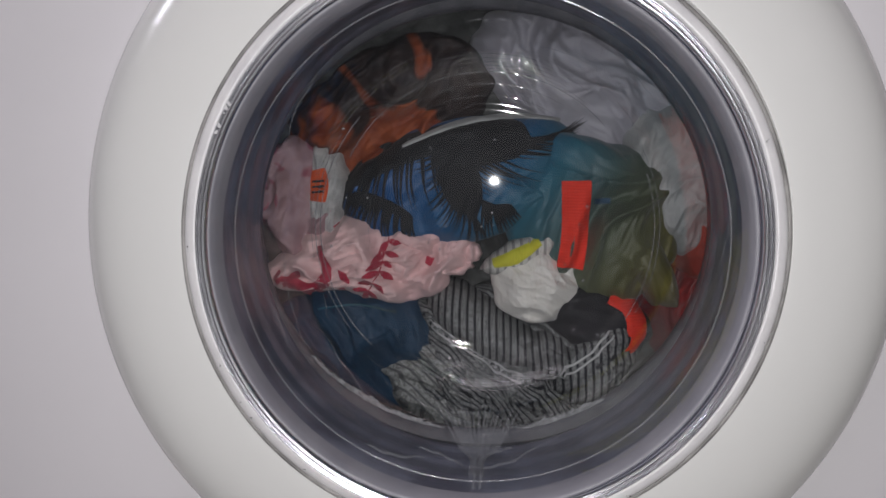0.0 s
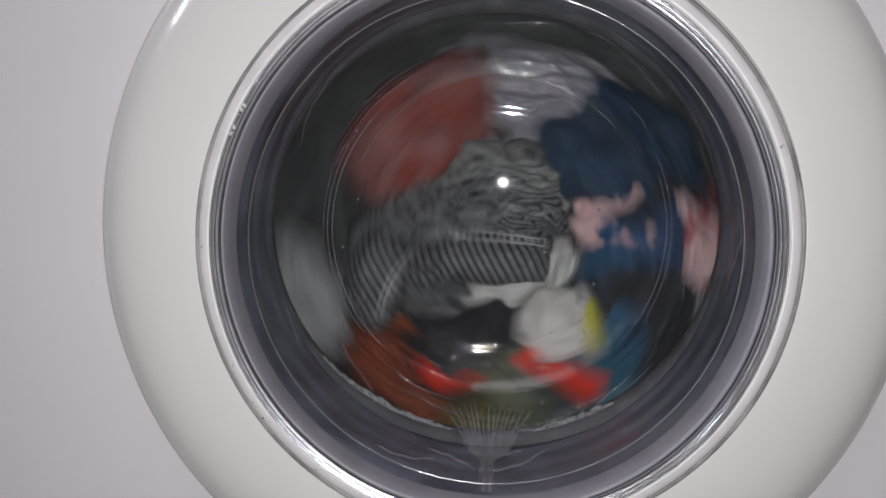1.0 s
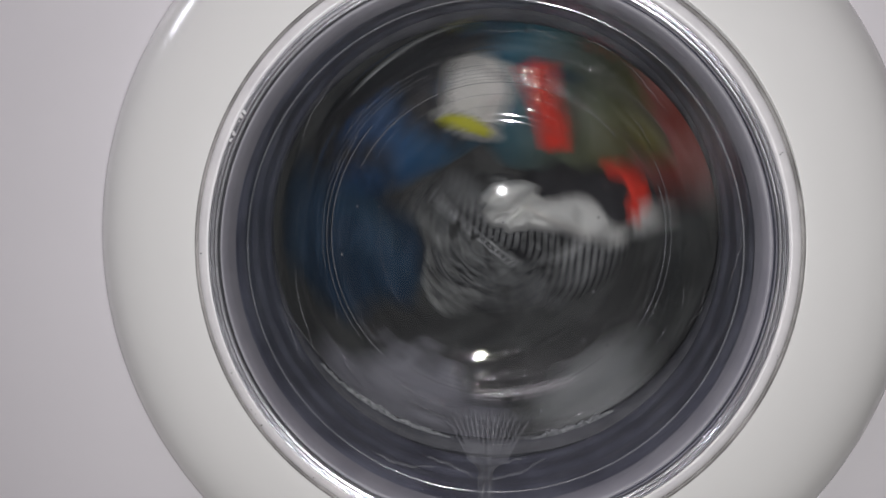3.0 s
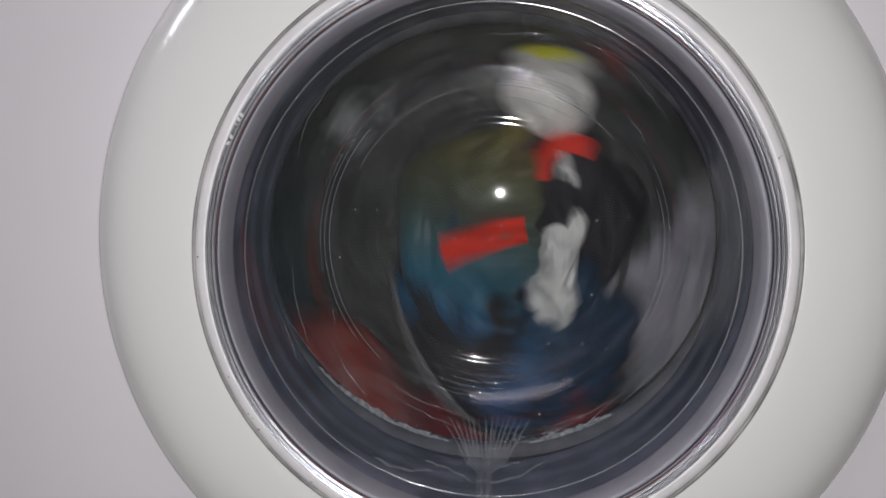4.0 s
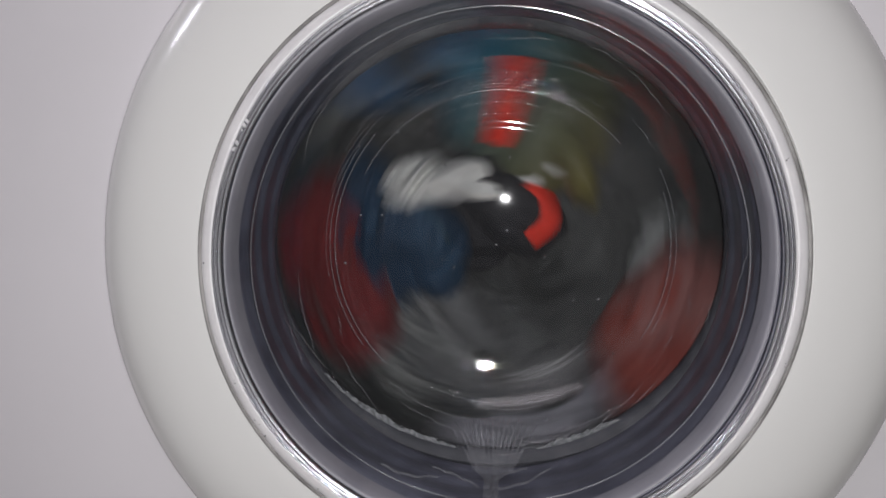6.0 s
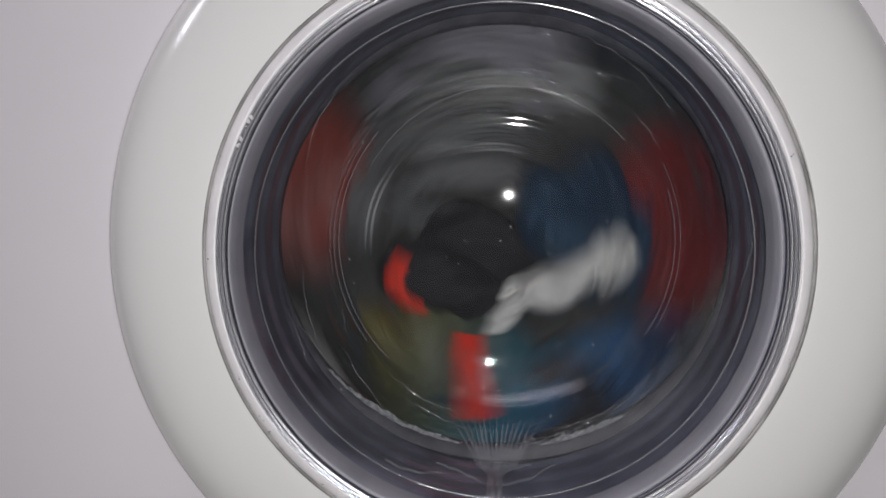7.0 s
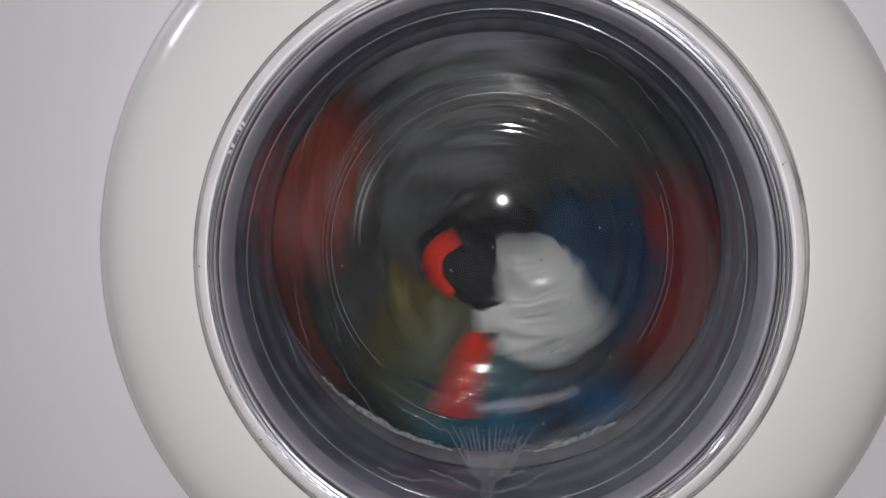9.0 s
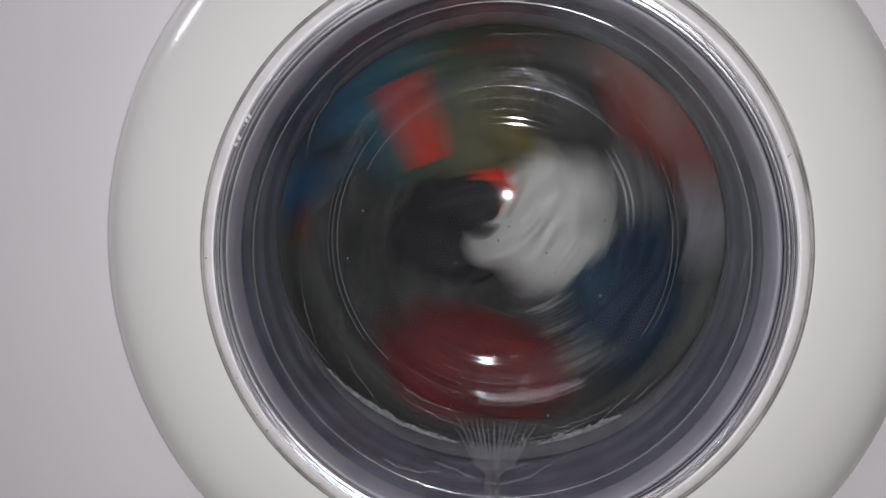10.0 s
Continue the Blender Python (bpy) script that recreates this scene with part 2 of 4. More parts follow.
def revolve(profile, centre, segs=160, closed=False, start=0.0, sweep=360.0):
    """Turns (radius, y) points round the y axis through centre."""
    bm = bmesh.new()
    full = abs(sweep - 360.0) < 1e-6
    n = segs if full else segs + 1
    rings = []
    for i in range(n):
        a = radians(start + sweep * i / segs)
        rings.append([bm.verts.new((centre[0] + r * math.cos(a), centre[1] + y, centre[2] + r * math.sin(a))) for r, y in profile])
    m = len(profile)
    for i in range(segs):
        p, q = rings[i], rings[(i + 1) % n]
        for j in range(m if closed else m - 1):
            bm.faces.new((p[j], p[(j + 1) % m], q[(j + 1) % m], q[j]))
    bmesh.ops.remove_doubles(bm, verts=bm.verts, dist=1e-6)
    bmesh.ops.recalc_face_normals(bm, faces=bm.faces)
    return bm


def smooth_path(points, n):
    """Catmull-Rom through points, n steps for each span."""
    out = []
    for i in range(len(points) - 1):
        p = [Vector(points[min(max(k, 0), len(points) - 1)]) for k in (i - 1, i, i + 1, i + 2)]
        for s in range(n):
            t = s / n
            out.append(0.5 * (2 * p[1] + (p[2] - p[0]) * t + (2 * p[0] - 5 * p[1] + 4 * p[2] - p[3]) * t * t + (3 * p[1] - p[0] - 3 * p[2] + p[3]) * t ** 3))
    out.append(Vector(points[-1]))
    return out


def box(bm, x0, x1, y0, y1, z0, z1):
    v = [bm.verts.new(c) for c in ((x0, y0, z0), (x1, y0, z0), (x1, y1, z0), (x0, y1, z0), (x0, y0, z1), (x1, y0, z1), (x1, y1, z1), (x0, y1, z1))]
    for f in ((0, 3, 2, 1), (4, 5, 6, 7), (0, 1, 5, 4), (1, 2, 6, 5), (2, 3, 7, 6), (3, 0, 4, 7)):
        bm.faces.new([v[i] for i in f])


# ---- the room ----
def room():
    for name, label, dims, mat in (
            ("floor", "beige tiled utility room floor", (-1.6, 1.6, -2.0, 1.0, -0.1, 0.0), TILE),
            ("ceiling", "plain pale painted ceiling", (-1.6, 1.6, -2.0, 1.0, 2.4, 2.5), WALL_PAINT),
            ("wall_left", "plain pale painted wall", (-1.7, -1.6, -2.0, 1.0, 0.0, 2.4), WALL_PAINT),
            ("wall_right", "plain pale painted wall", (1.6, 1.7, -2.0, 1.0, 0.0, 2.4), WALL_PAINT),
            ("wall_back", "plain pale painted wall", (-1.6, 1.6, 0.9, 1.0, 0.0, 2.4), WALL_PAINT),
            ("wall_front", "plain pale painted wall", (-1.6, 1.6, -2.1, -2.0, 0.0, 2.4), WALL_PAINT)):
        bm = bmesh.new()
        box(bm, *dims)
        tagged(part(name, bm, mat), label, name.split("_")[0], kind="structure")


room()


# ---- the washing machine ----
machine = tagged(new("washing_machine"), "white front-loading washing machine with a round glass door, running", "washing machine")


def front_panel():
    """Sheet front with a round hole behind the door, then the cabinet behind it."""
    bm = bmesh.new()
    n, r = 96, 0.205
    ring, rim, deep = [], [], []
    for i in range(n):
        a = 2 * math.pi * i / n
        c, s = math.cos(a), math.sin(a)
        ring.append(bm.verts.new((AXIS.x + r * c, 0, AXIS.z + r * s)))
        deep.append(bm.verts.new((AXIS.x + r * c, 0.02, AXIS.z + r * s)))
        k = min((0.265 if c > 0 else 0.335) / max(abs(c), 1e-6), (0.40 if s > 0 else 0.44) / max(abs(s), 1e-6))
        rim.append(bm.verts.new((k * c, 0, AXIS.z + k * s)))
    for i in range(n):
        j = (i + 1) % n
        bm.faces.new((rim[i], rim[j], ring[j], ring[i]))
        bm.faces.new((ring[i], ring[j], deep[j], deep[i]))
    bmesh.ops.recalc_face_normals(bm, faces=bm.faces)
    ob = part("front_panel", bm, ENAMEL, machine)
    for p in ob.data.polygons:
        p.use_smooth = False
    bm = bmesh.new()
    for d in ((-0.335, -0.32, 0.002, 0.58, 0.01, 0.85), (0.25, 0.265, 0.002, 0.58, 0.01, 0.85), (-0.335, 0.265, 0.0, 0.58, 0.85, 0.87),
              (-0.32, 0.25, 0.565, 0.58, 0.01, 0.85), (-0.32, 0.25, 0.002, 0.565, 0.0, 0.012)):
        box(bm, *d)
    ob = part("cabinet", bm, ENAMEL, machine)
    for p in ob.data.polygons:
        p.use_smooth = False


front_panel()

# door: white ring, clear and chromed rims, glass bowl
DOOR_PROFILE = smooth_path([(0.2235, 0.004, 0), (0.226, -0.003, 0), (0.2255, -0.010, 0), (0.220, -0.0195, 0), (0.208, -0.0275, 0), (0.192, -0.0325, 0),
                            (0.172, -0.0355, 0), (0.1590, -0.0365, 0), (0.1570, -0.0355, 0), (0.1560, -0.030, 0)], 6)
door = part("door", revolve([(p.x, p.y) for p in DOOR_PROFILE], AXIS), DOOR_WHITE, machine, "glossy white plastic door ring")
# dark off-centre ring, put in for the shadow in the gap behind the door
part("door_gap_shadow", revolve([(0.215, 0.0035), (0.2262, 0.0030), (0.2272, 0.0022), (0.2262, 0.0012), (0.215, 0.0008)], AXIS + Vector((0.0006, 0, 0.0008)), closed=True),
     DARK, door, "dark shadow line behind the door ring")
RIM = AXIS + Vector((-0.0015, 0, -0.0028))
RIM_OUT = AXIS + Vector((-0.0012, 0, -0.0022))
part("clear_rim", revolve([(0.1562, -0.0350), (0.1560, -0.0370), (0.1552, -0.0378), (0.1535, -0.0381), (0.1515, -0.0384), (0.1500, -0.0380), (0.1494, -0.036)], RIM_OUT),
     CLEAR_RIM, door, "pale clear acrylic rim ring")
# the groove's shadow line, coloured in as a thin dark ring
part("rim_shadow_line", revolve([(0.1584, -0.0358), (0.1580, -0.03705), (0.1566, -0.0373), (0.1560, -0.0362)], RIM_OUT), SHADOW_GREY, door, "dark shadow line of the groove round the clear rim")
CHROME_PROFILE = [(0.1500, -0.035), (0.1496, -0.0386), (0.1490, -0.0391), (0.1484, -0.0386), (0.1480, -0.0372), (0.1476, -0.0388), (0.1470, -0.0393), (0.1464, -0.0388),
                  (0.1460, -0.0368), (0.1456, -0.0380), (0.1452, -0.0382), (0.1448, -0.0372), (0.1446, -0.0345)]
part("chrome_rim", revolve(CHROME_PROFILE, RIM), CHROME, door, "chromed grooved trim ring")
part("grey_rim", revolve([(0.1450, -0.0335), (0.1440, -0.0345), (0.1425, -0.0325), (0.1412, -0.0275), (0.1406, -0.020)], AXIS + Vector((-0.0025, 0, -0.0028))), GREY_RIM, door,
     "matt grey inner ring")


def bowl_profile():
    """The outer side of the bowl from flange to middle, with its fine moulded ridges."""
    pts = smooth_path([(0.141, -0.026, 0), (0.1385, -0.010, 0), (0.134, 0.015, 0), (0.1285, 0.042, 0), (0.1215, 0.062, 0), (0.1135, 0.0735, 0),
                       (0.103, 0.0808, 0), (0.0915, 0.0856, 0), (0.080, 0.0878, 0), (0.050, 0.0885, 0), (0.0, 0.089, 0)], 30)
    out = []
    for p in pts:
        y = p.y
        for r0, h, w in RIDGES:
            y -= h * math.exp(-((p.x - r0) / w) ** 2)
        out.append((p.x, y))
    return out


RIDGES = [(0.0925, 0.00005, 0.0008), (0.0995, 0.00008, 0.0010), (0.1120, 0.00012, 0.0012), (0.1230, 0.00015, 0.0016), (0.1335, 0.00045, 0.0012)]
# radius, thickness, first angle, sweep: arcs kept to where the torch glints
MOULD_GLINTS = [(0.0850, 0.00008, 150, 240), (0.0925, 0.00010, 62, 50), (0.1000, 0.00014, 58, 70), (0.1072, 0.00030, 40, 112), (0.1090, 0.00012, 50, 85), (0.1108, 0.00012, 60, 64),
           (0.1128, 0.00011, 66, 56), (0.1150, 0.00011, 52, 66), (0.1172, 0.00012, 70, 55), (0.1150, 0.00034, 138, 88), (0.1176, 0.00026, 146, 70), (0.1196, 0.00016, 150, 40), (0.1150, 0.00026, 326, 52), (0.1176, 0.00020, 330, 56), (0.1112, 0.00014, 236, 76),
           (0.1190, 0.00014, 112, 46), (0.1208, 0.00013, 118, 44), (0.1226, 0.00012, 108, 40), (0.0985, 0.00012, 245, 46), (0.1022, 0.00012, 252, 40), (0.1058, 0.00013, 238, 62), (0.1090, 0.00012, 250, 50)]


def glass_bowl():
    outer = bowl_profile()
    inner = [(max(r - 0.004, 0.0), y - 0.004) for r, y in reversed(outer[::2])]
    bowl = part("glass_bowl", revolve(outer + inner, BOWL, 192), GLASS, door, "clear moulded glass bowl with water drops")
    rs, ys = [p[0] for p in reversed(outer)], [p[1] for p in reversed(outer)]
    for r, w, first, sweep in MOULD_GLINTS:                                  # raised moulding lines on the inside, as pale arcs standing in for glints
        y = float(np.interp(r, rs, ys)) - 0.0042
        bm = revolve([(r - 0.004 + w * math.cos(radians(60 * k)), y + w * math.sin(radians(60 * k))) for k in range(6)], BOWL, 120, closed=True, start=first, sweep=sweep)
        part("moulding_line", bm, GLASS_EDGE, bowl)
    bm = revolve([(0.1372 + 0.0005 * math.cos(radians(60 * k)), -0.012 + 0.0005 * math.sin(radians(60 * k))) for k in range(6)], AXIS + Vector((-0.002, 0, -0.003)), 160, closed=True)
    part("moulding_line", bm, GLASS_EDGE, bowl)


glass_bowl()

# rubber gasket and its lip
GASKET = smooth_path([(0.205, 0.004, 0), (0.180, -0.003, 0), (0.1640, -0.006, 0), (0.1600, -0.002, 0), (0.1578, 0.008, 0), (0.1562, 0.016, 0),
                      (0.1553, 0.024, 0), (0.1541, 0.030, 0), (0.1544, 0.036, 0), (0.1550, 0.044, 0), (0.1536, 0.052, 0),
                      (0.1542, 0.060, 0), (0.1546, 0.068, 0), (0.1534, 0.075, 0), (0.1542, 0.081, 0), (0.160, 0.087, 0), (0.175, 0.094, 0)], 6)
gasket = part("gasket", revolve([(p.x, p.y) for p in GASKET], BOWL + Vector((-0.003, 0, -0.001))), RUBBER, machine, "wet dark grey rubber door gasket in folds")
LIP = smooth_path([(0.160, 0.082, 0), (0.1535, 0.086, 0), (0.1515, 0.090, 0), (0.153, 0.095, 0), (0.160, 0.100, 0), (0.20, 0.104, 0)], 5)
LIP_CENTRE = BOWL + Vector((-0.0035, 0, 0.0010))
LIP_OVAL = (1.025, 0.965)                        # the soft lip sags a little wider than high


def on_lip(r, a, y):
    return (LIP_CENTRE.x + LIP_OVAL[0] * r * math.cos(a), y, LIP_CENTRE.z + LIP_OVAL[1] * r * math.sin(a))


bm = revolve([(p.x, p.y) for p in LIP], (0, 0, 0))
for v in bm.verts:
    v.co.x, v.co.z = LIP_CENTRE.x + LIP_OVAL[0] * v.co.x, LIP_CENTRE.z + LIP_OVAL[1] * v.co.z
part("gasket_lip", bm, RUBBER_LIP, gasket, "thin pale grey rubber lip")

# outer tub behind the gasket
part("tub", revolve([(0.20, 0.104), (0.262, 0.106), (0.265, 0.12), (0.265, 0.50), (0.24, 0.53), (0.0, 0.535)], BOWL, 96), DARK, machine, "dark plastic tub")


def make_drum():
    """Steel drum, its origin on the axis, with three lifters and rows of dimples."""
    drum = part("drum", revolve([(0.174, 0.116), (0.180, 0.113), (0.235, 0.114), (0.24, 0.118), (0.24, 0.46), (0.232, 0.475), (0.05, 0.48), (0.0, 0.47)],
                                (0, 0, 0), 96), STEEL, machine, "brushed steel drum")
    drum.location = BOWL
    for k in range(3):
        a = radians(20 + 120 * k)
        bm = bmesh.new()
        rows = []
        for i in range(9):
            y = 0.14 + 0.30 * i / 8
            rise = 0.05 * (math.sin(math.pi * (0.08 + 0.84 * i / 8)) ** 0.5)
            rows.append([bm.verts.new((u, y, 0.242 - rise * h)) for u, h in ((-0.035, 0), (-0.026, 0.5), (-0.012, 0.93), (0, 1), (0.012, 0.93), (0.026, 0.5), (0.035, 0))])
        for p, q in zip(rows, rows[1:]):
            for j in range(6):
                bm.faces.new((p[j], p[j + 1], q[j + 1], q[j]))
        for r in (rows[0], rows[-1]):
            bm.faces.new(r)
        bmesh.ops.recalc_face_normals(bm, faces=bm.faces)
        bmesh.ops.rotate(bm, verts=bm.verts, cent=(0, 0, 0), matrix=Matrix.Rotation(a, 3, "Y"))
        part("lifter", bm, STEEL, drum)
    return drum


drum = make_drum()


# ---- laundry ----
class Cloth:
    """A crumpled heap of cloth: an uneven outline in x and z, a folded front towards -y and a shallow back."""

    def __init__(self, a, b, seed, rise=0.028, folds=0.012, along=0.0, tilt=0.0, fine=1.0, centre=(0.0, 0.0), ragged=0.13, stretch=3.0):
        self.a, self.b, self.rise, self.folds, self.fine = a, b, rise, folds, fine
        self.seed, self.along, self.tilt, self.centre, self.ragged, self.stretch = seed, radians(along), radians(tilt), centre, ragged, stretch

    def edge(self, th):
        s = self.seed
        k = noise.noise((1.3 * math.cos(th) + s * 7.1, 1.3 * math.sin(th), s * 3.7)) * 1.6
        k += 0.5 * noise.noise((3.6 * math.cos(th) + s * 2.3, 3.6 * math.sin(th), s))
        return 1.0 + self.ragged * k

    def local(self, x, z):
        x, z = x - self.centre[0], z - self.centre[1]
        c, s = math.cos(self.tilt), math.sin(self.tilt)
        return (x * c + z * s) / self.a, (-x * s + z * c) / self.b

    def height(self, x, z):
        u, v = self.local(x, z)
        rho = math.hypot(u, v) / self.edge(math.atan2(v, u))
        dome = max(0.0, 1.0 - rho ** 2.6) ** 0.55
        c, s = math.cos(self.along), math.sin(self.along)
        p, q = x * c + z * s, -x * s + z * c
        w = 9.0 * self.fine
        warp = noise.noise((p * w * 2.2 + self.seed, q * w * 2.2, self.seed * 5.0))
        h = 0.0
        amp, f = 1.0, w * 2.0
        for o in range(4):
            n = noise.noise((p * f / self.stretch + 0.5 * warp, q * f + 1.2 * warp, self.seed * 11.0 + o * 3.1))
            h += amp * (1.0 - 2.4 * abs(n))
            amp, f = amp * 0.5, f * 2.1
        return self.rise * dome + self.folds * h * min(1.0, dome * 1.4)

    def body(self, segs=150, rings=54):
        bm = bmesh.new()
        front, back = [], []
        c, s = math.cos(self.tilt), math.sin(self.tilt)
        for j in range(1, rings + 1):
            rho = (j / rings) ** 0.85
            fr, bk = [], []
            for i in range(segs):
                th = 2 * math.pi * i / segs
                e = self.edge(th) * rho
                u, v = e * math.cos(th) * self.a, e * math.sin(th) * self.b
                x, z = u * c - v * s + self.centre[0], u * s + v * c + self.centre[1]
                fr.append(bm.verts.new((x, -self.height(x, z), z)))
                if j % 6 == 0 and j < rings:
                    bk.append(bm.verts.new((x, 0.022 * max(0.0, 1 - rho ** 2) ** 0.5, z)))
            front.append(fr)
            if bk:
                back.append(bk)
        back.append(front[-1])
        for grid in (front, back):
            for p, q in zip(grid, grid[1:]):
                for i in range(segs):
                    k = (i + 1) % segs
                    bm.faces.new((p[i], p[k], q[k], q[i]))
            bm.faces.new(grid[0])
        bmesh.ops.recalc_face_normals(bm, faces=bm.faces)
        return bm

    def ribbon(self, bm, points, widths, lift=0.0012, across=4, steps=6):
        """A band of cloth laid along points (x, z) on the front."""
        path = smooth_path([(p[0], p[1], 0) for p in points], steps)
        rows = []
        for i, p in enumerate(path):
            d = (path[min(i + 1, len(path) - 1)] - path[max(i - 1, 0)]).normalized()
            nx, nz = -d.y, d.x
            t = i / (len(path) - 1) * (len(widths) - 1)
            k = min(int(t), len(widths) - 2)
            w = widths[k] + (widths[k + 1] - widths[k]) * (t - k)
            row = []
            for j in range(across + 1):
                f = (j / across - 0.5) * w
                x, z = p.x + nx * f, p.y + nz * f
                dip = 0.7 * lift if j in (0, across) else 0.0
                row.append(bm.verts.new((x, -self.height(x, z) - lift + dip, z)))
            rows.append(row)
        for p, q in zip(rows, rows[1:]):
            for j in range(across):
                bm.faces.new((p[j], q[j], q[j + 1], p[j + 1]))
        return bm


class Stack(Cloth):
    """Several cloths lying on one another: whatever is laid on them rests on the highest."""

    def __init__(self, *cloths):
        self.cloths = cloths

    def height(self, x, z):
        return max(c.height(x, z) for c in self.cloths)


def garment(name, cl, material, label, category, body_name="cloth"):
    ob = tagged(new(name), label, category)
    part(body_name, cl.body(), material, ob)
    return ob


def fan(cl, bm, stem, width, first, last, length, blades, curl=0.25):
    """A palm leaf in print: a broad dark stem, and narrow blades that leave it side by side, turning from one angle to the other."""
    cl.ribbon(bm, stem, [0.002, width * 0.7, width, width, width * 0.75, 0.002], 0.0012, 12, 16)
    path = smooth_path([(p[0], p[1], 0) for p in stem], 16)
    for i in range(blades):
        t = (i + 0.5 + random.uniform(-0.3, 0.3)) / blades
        p = path[int(t * (len(path) - 1))]
        s = radians(first + (last - first) * t + random.uniform(-4, 4))
        ln = length * (0.72 + 0.28 * math.sin(math.pi * t)) * random.uniform(0.82, 1.12)
        pts = [(p.x + k * ln * math.cos(s + curl * k * k), p.y + k * ln * math.sin(s + curl * k * k)) for k in (0.0, 0.35, 0.7, 1.0)]
        cl.ribbon(bm, pts, [0.0032, 0.0027, 0.0018, 0.0009, 0.0002], 0.0014, 2, 6)


# shorts: the origin lies in the middle of the long red band
def palm_shorts():
    ob = tagged(new("palm_shorts"), "blue to olive swim shorts with black palm print and red bands", "shorts")
    cl = Cloth(0.098, 0.047, 3, rise=0.021, folds=0.008, along=50, tilt=10, centre=(-0.080, 0.034), ragged=0.09, stretch=4.0)
    part("leg", cl.body(236, 84), PALM, ob)
    leg = Cloth(0.068, 0.064, 4, rise=0.025, folds=0.009, along=65, tilt=-30, centre=(0.018, 0.000), ragged=0.10, stretch=4.0)
    part("leg", leg.body(200, 72), PALM, ob)
    flap = Cloth(0.044, 0.020, 17, rise=0.030, folds=0.004, along=-20, tilt=-22, centre=(0.012, 0.046), ragged=0.12)
    part("pocket_flap", flap.body(64, 20), PALM, ob, "teal pocket flap")
    fold = Cloth(0.050, 0.015, 18, rise=0.031, folds=0.004, along=-60, tilt=-62, centre=(0.052, -0.022), ragged=0.15)
    part("pleat", fold.body(64, 20), PALM, ob, "olive pleat")
    bm = bmesh.new()
    cl.ribbon(bm, [(-0.170, 0.030), (-0.130, 0.054), (-0.085, 0.067), (-0.035, 0.070)], [0.006, 0.018, 0.022, 0.020, 0.004], 0.0010, 10, 16)
    fan(cl, bm, [(-0.172, 0.034), (-0.130, 0.056), (-0.085, 0.066)], 0.022, -128, -86, 0.050, 34, 0.2)
    fan(cl, bm, [(-0.100, 0.050), (-0.060, 0.064), (-0.030, 0.060)], 0.036, -58, 20, 0.056, 40, 0.15)
    fan(cl, bm, [(-0.090, 0.060), (-0.082, 0.034), (-0.074, 0.008)], 0.030, -150, -50, 0.036, 34, -0.2)
    fan(cl, bm, [(-0.160, 0.026), (-0.140, 0.018), (-0.118, 0.008)], 0.009, -140, -88, 0.034, 24, 0.2)
    fan(cl, bm, [(-0.072, 0.022), (-0.058, 0.014), (-0.046, 0.016)], 0.006, -118, -50, 0.026, 16, 0.1)
    part("palm_print", bm, INK, ob, "black palm leaf print")
    bm = bmesh.new()
    leg.ribbon(bm, [(0.001, 0.033), (0.001, 0.012), (0.0, -0.010), (-0.003, -0.030)], [0.0205, 0.020, 0.019], 0.0022, 6, 8)
    part("side_band", bm, ORANGE_RED, ob, "bright red ribbed webbing band")
    bm = bmesh.new()
    leg.ribbon(bm, [(0.014, 0.018), (0.026, 0.0185)], [0.004, 0.004], 0.0014, 2, 4)
    part("stitching", bm, DENIM, ob, "blue bar tack stitching")
    bm = bmesh.new()
    cl.ribbon(bm, [(-0.125, 0.060), (-0.085, 0.076), (-0.045, 0.082), (-0.008, 0.079)], [0.003, 0.006, 0.006, 0.003], 0.003, 4, 8)
    part("waistband", bm, PALE_COTTON, ob, "pale grey inner waistband edge")
    lin = Cloth(0.055, 0.034, 8, rise=0.024, folds=0.005, tilt=-35, centre=(0.016, -0.066))
    part("lining", lin.body(64, 20), LINING, ob, "black mesh lining")
    under = Cloth(0.052, 0.040, 19, rise=0.004, folds=0.006, tilt=-20, centre=(-0.016, -0.082))
    part("lining", under.body(64, 20), LINING, ob, "black mesh lining").data.transform(Matrix.Translation((0, 0.024, 0)))
    bm = bmesh.new()
    lin.ribbon(bm, [(0.028, -0.050), (0.043, -0.060), (0.047, -0.078), (0.036, -0.094)], [0.014, 0.016, 0.015], 0.0025, 6, 8)
    part("hem_band", bm, ORANGE_RED, ob, "bright red ribbed hem band")
    return ob


def white_sock():
    cl = Cloth(0.036, 0.029, 5, rise=0.022, folds=0.006, along=-25, tilt=-22, fine=1.6, ragged=0.10)
    ob = garment("sock", cl, WHITE_KNIT, "balled white knitted sock with a yellow cuff mark", "sock")
    cuff = Cloth(0.032, 0.012, 6, rise=0.020, folds=0.003, along=60, tilt=24, fine=2.0, centre=(-0.010, 0.022))
    c = part("cuff", cuff.body(72, 20), RIBBED, ob, "ribbed pale grey cuff")
    bm = bmesh.new()
    cuff.ribbon(bm, [(-0.032, 0.016), (-0.016, 0.021), (0.002, 0.032)], [0.006, 0.011, 0.006], 0.0016, 5, 7)
    part("cuff_mark", bm, YELLOW, c, "yellow knitted mark")
    return ob


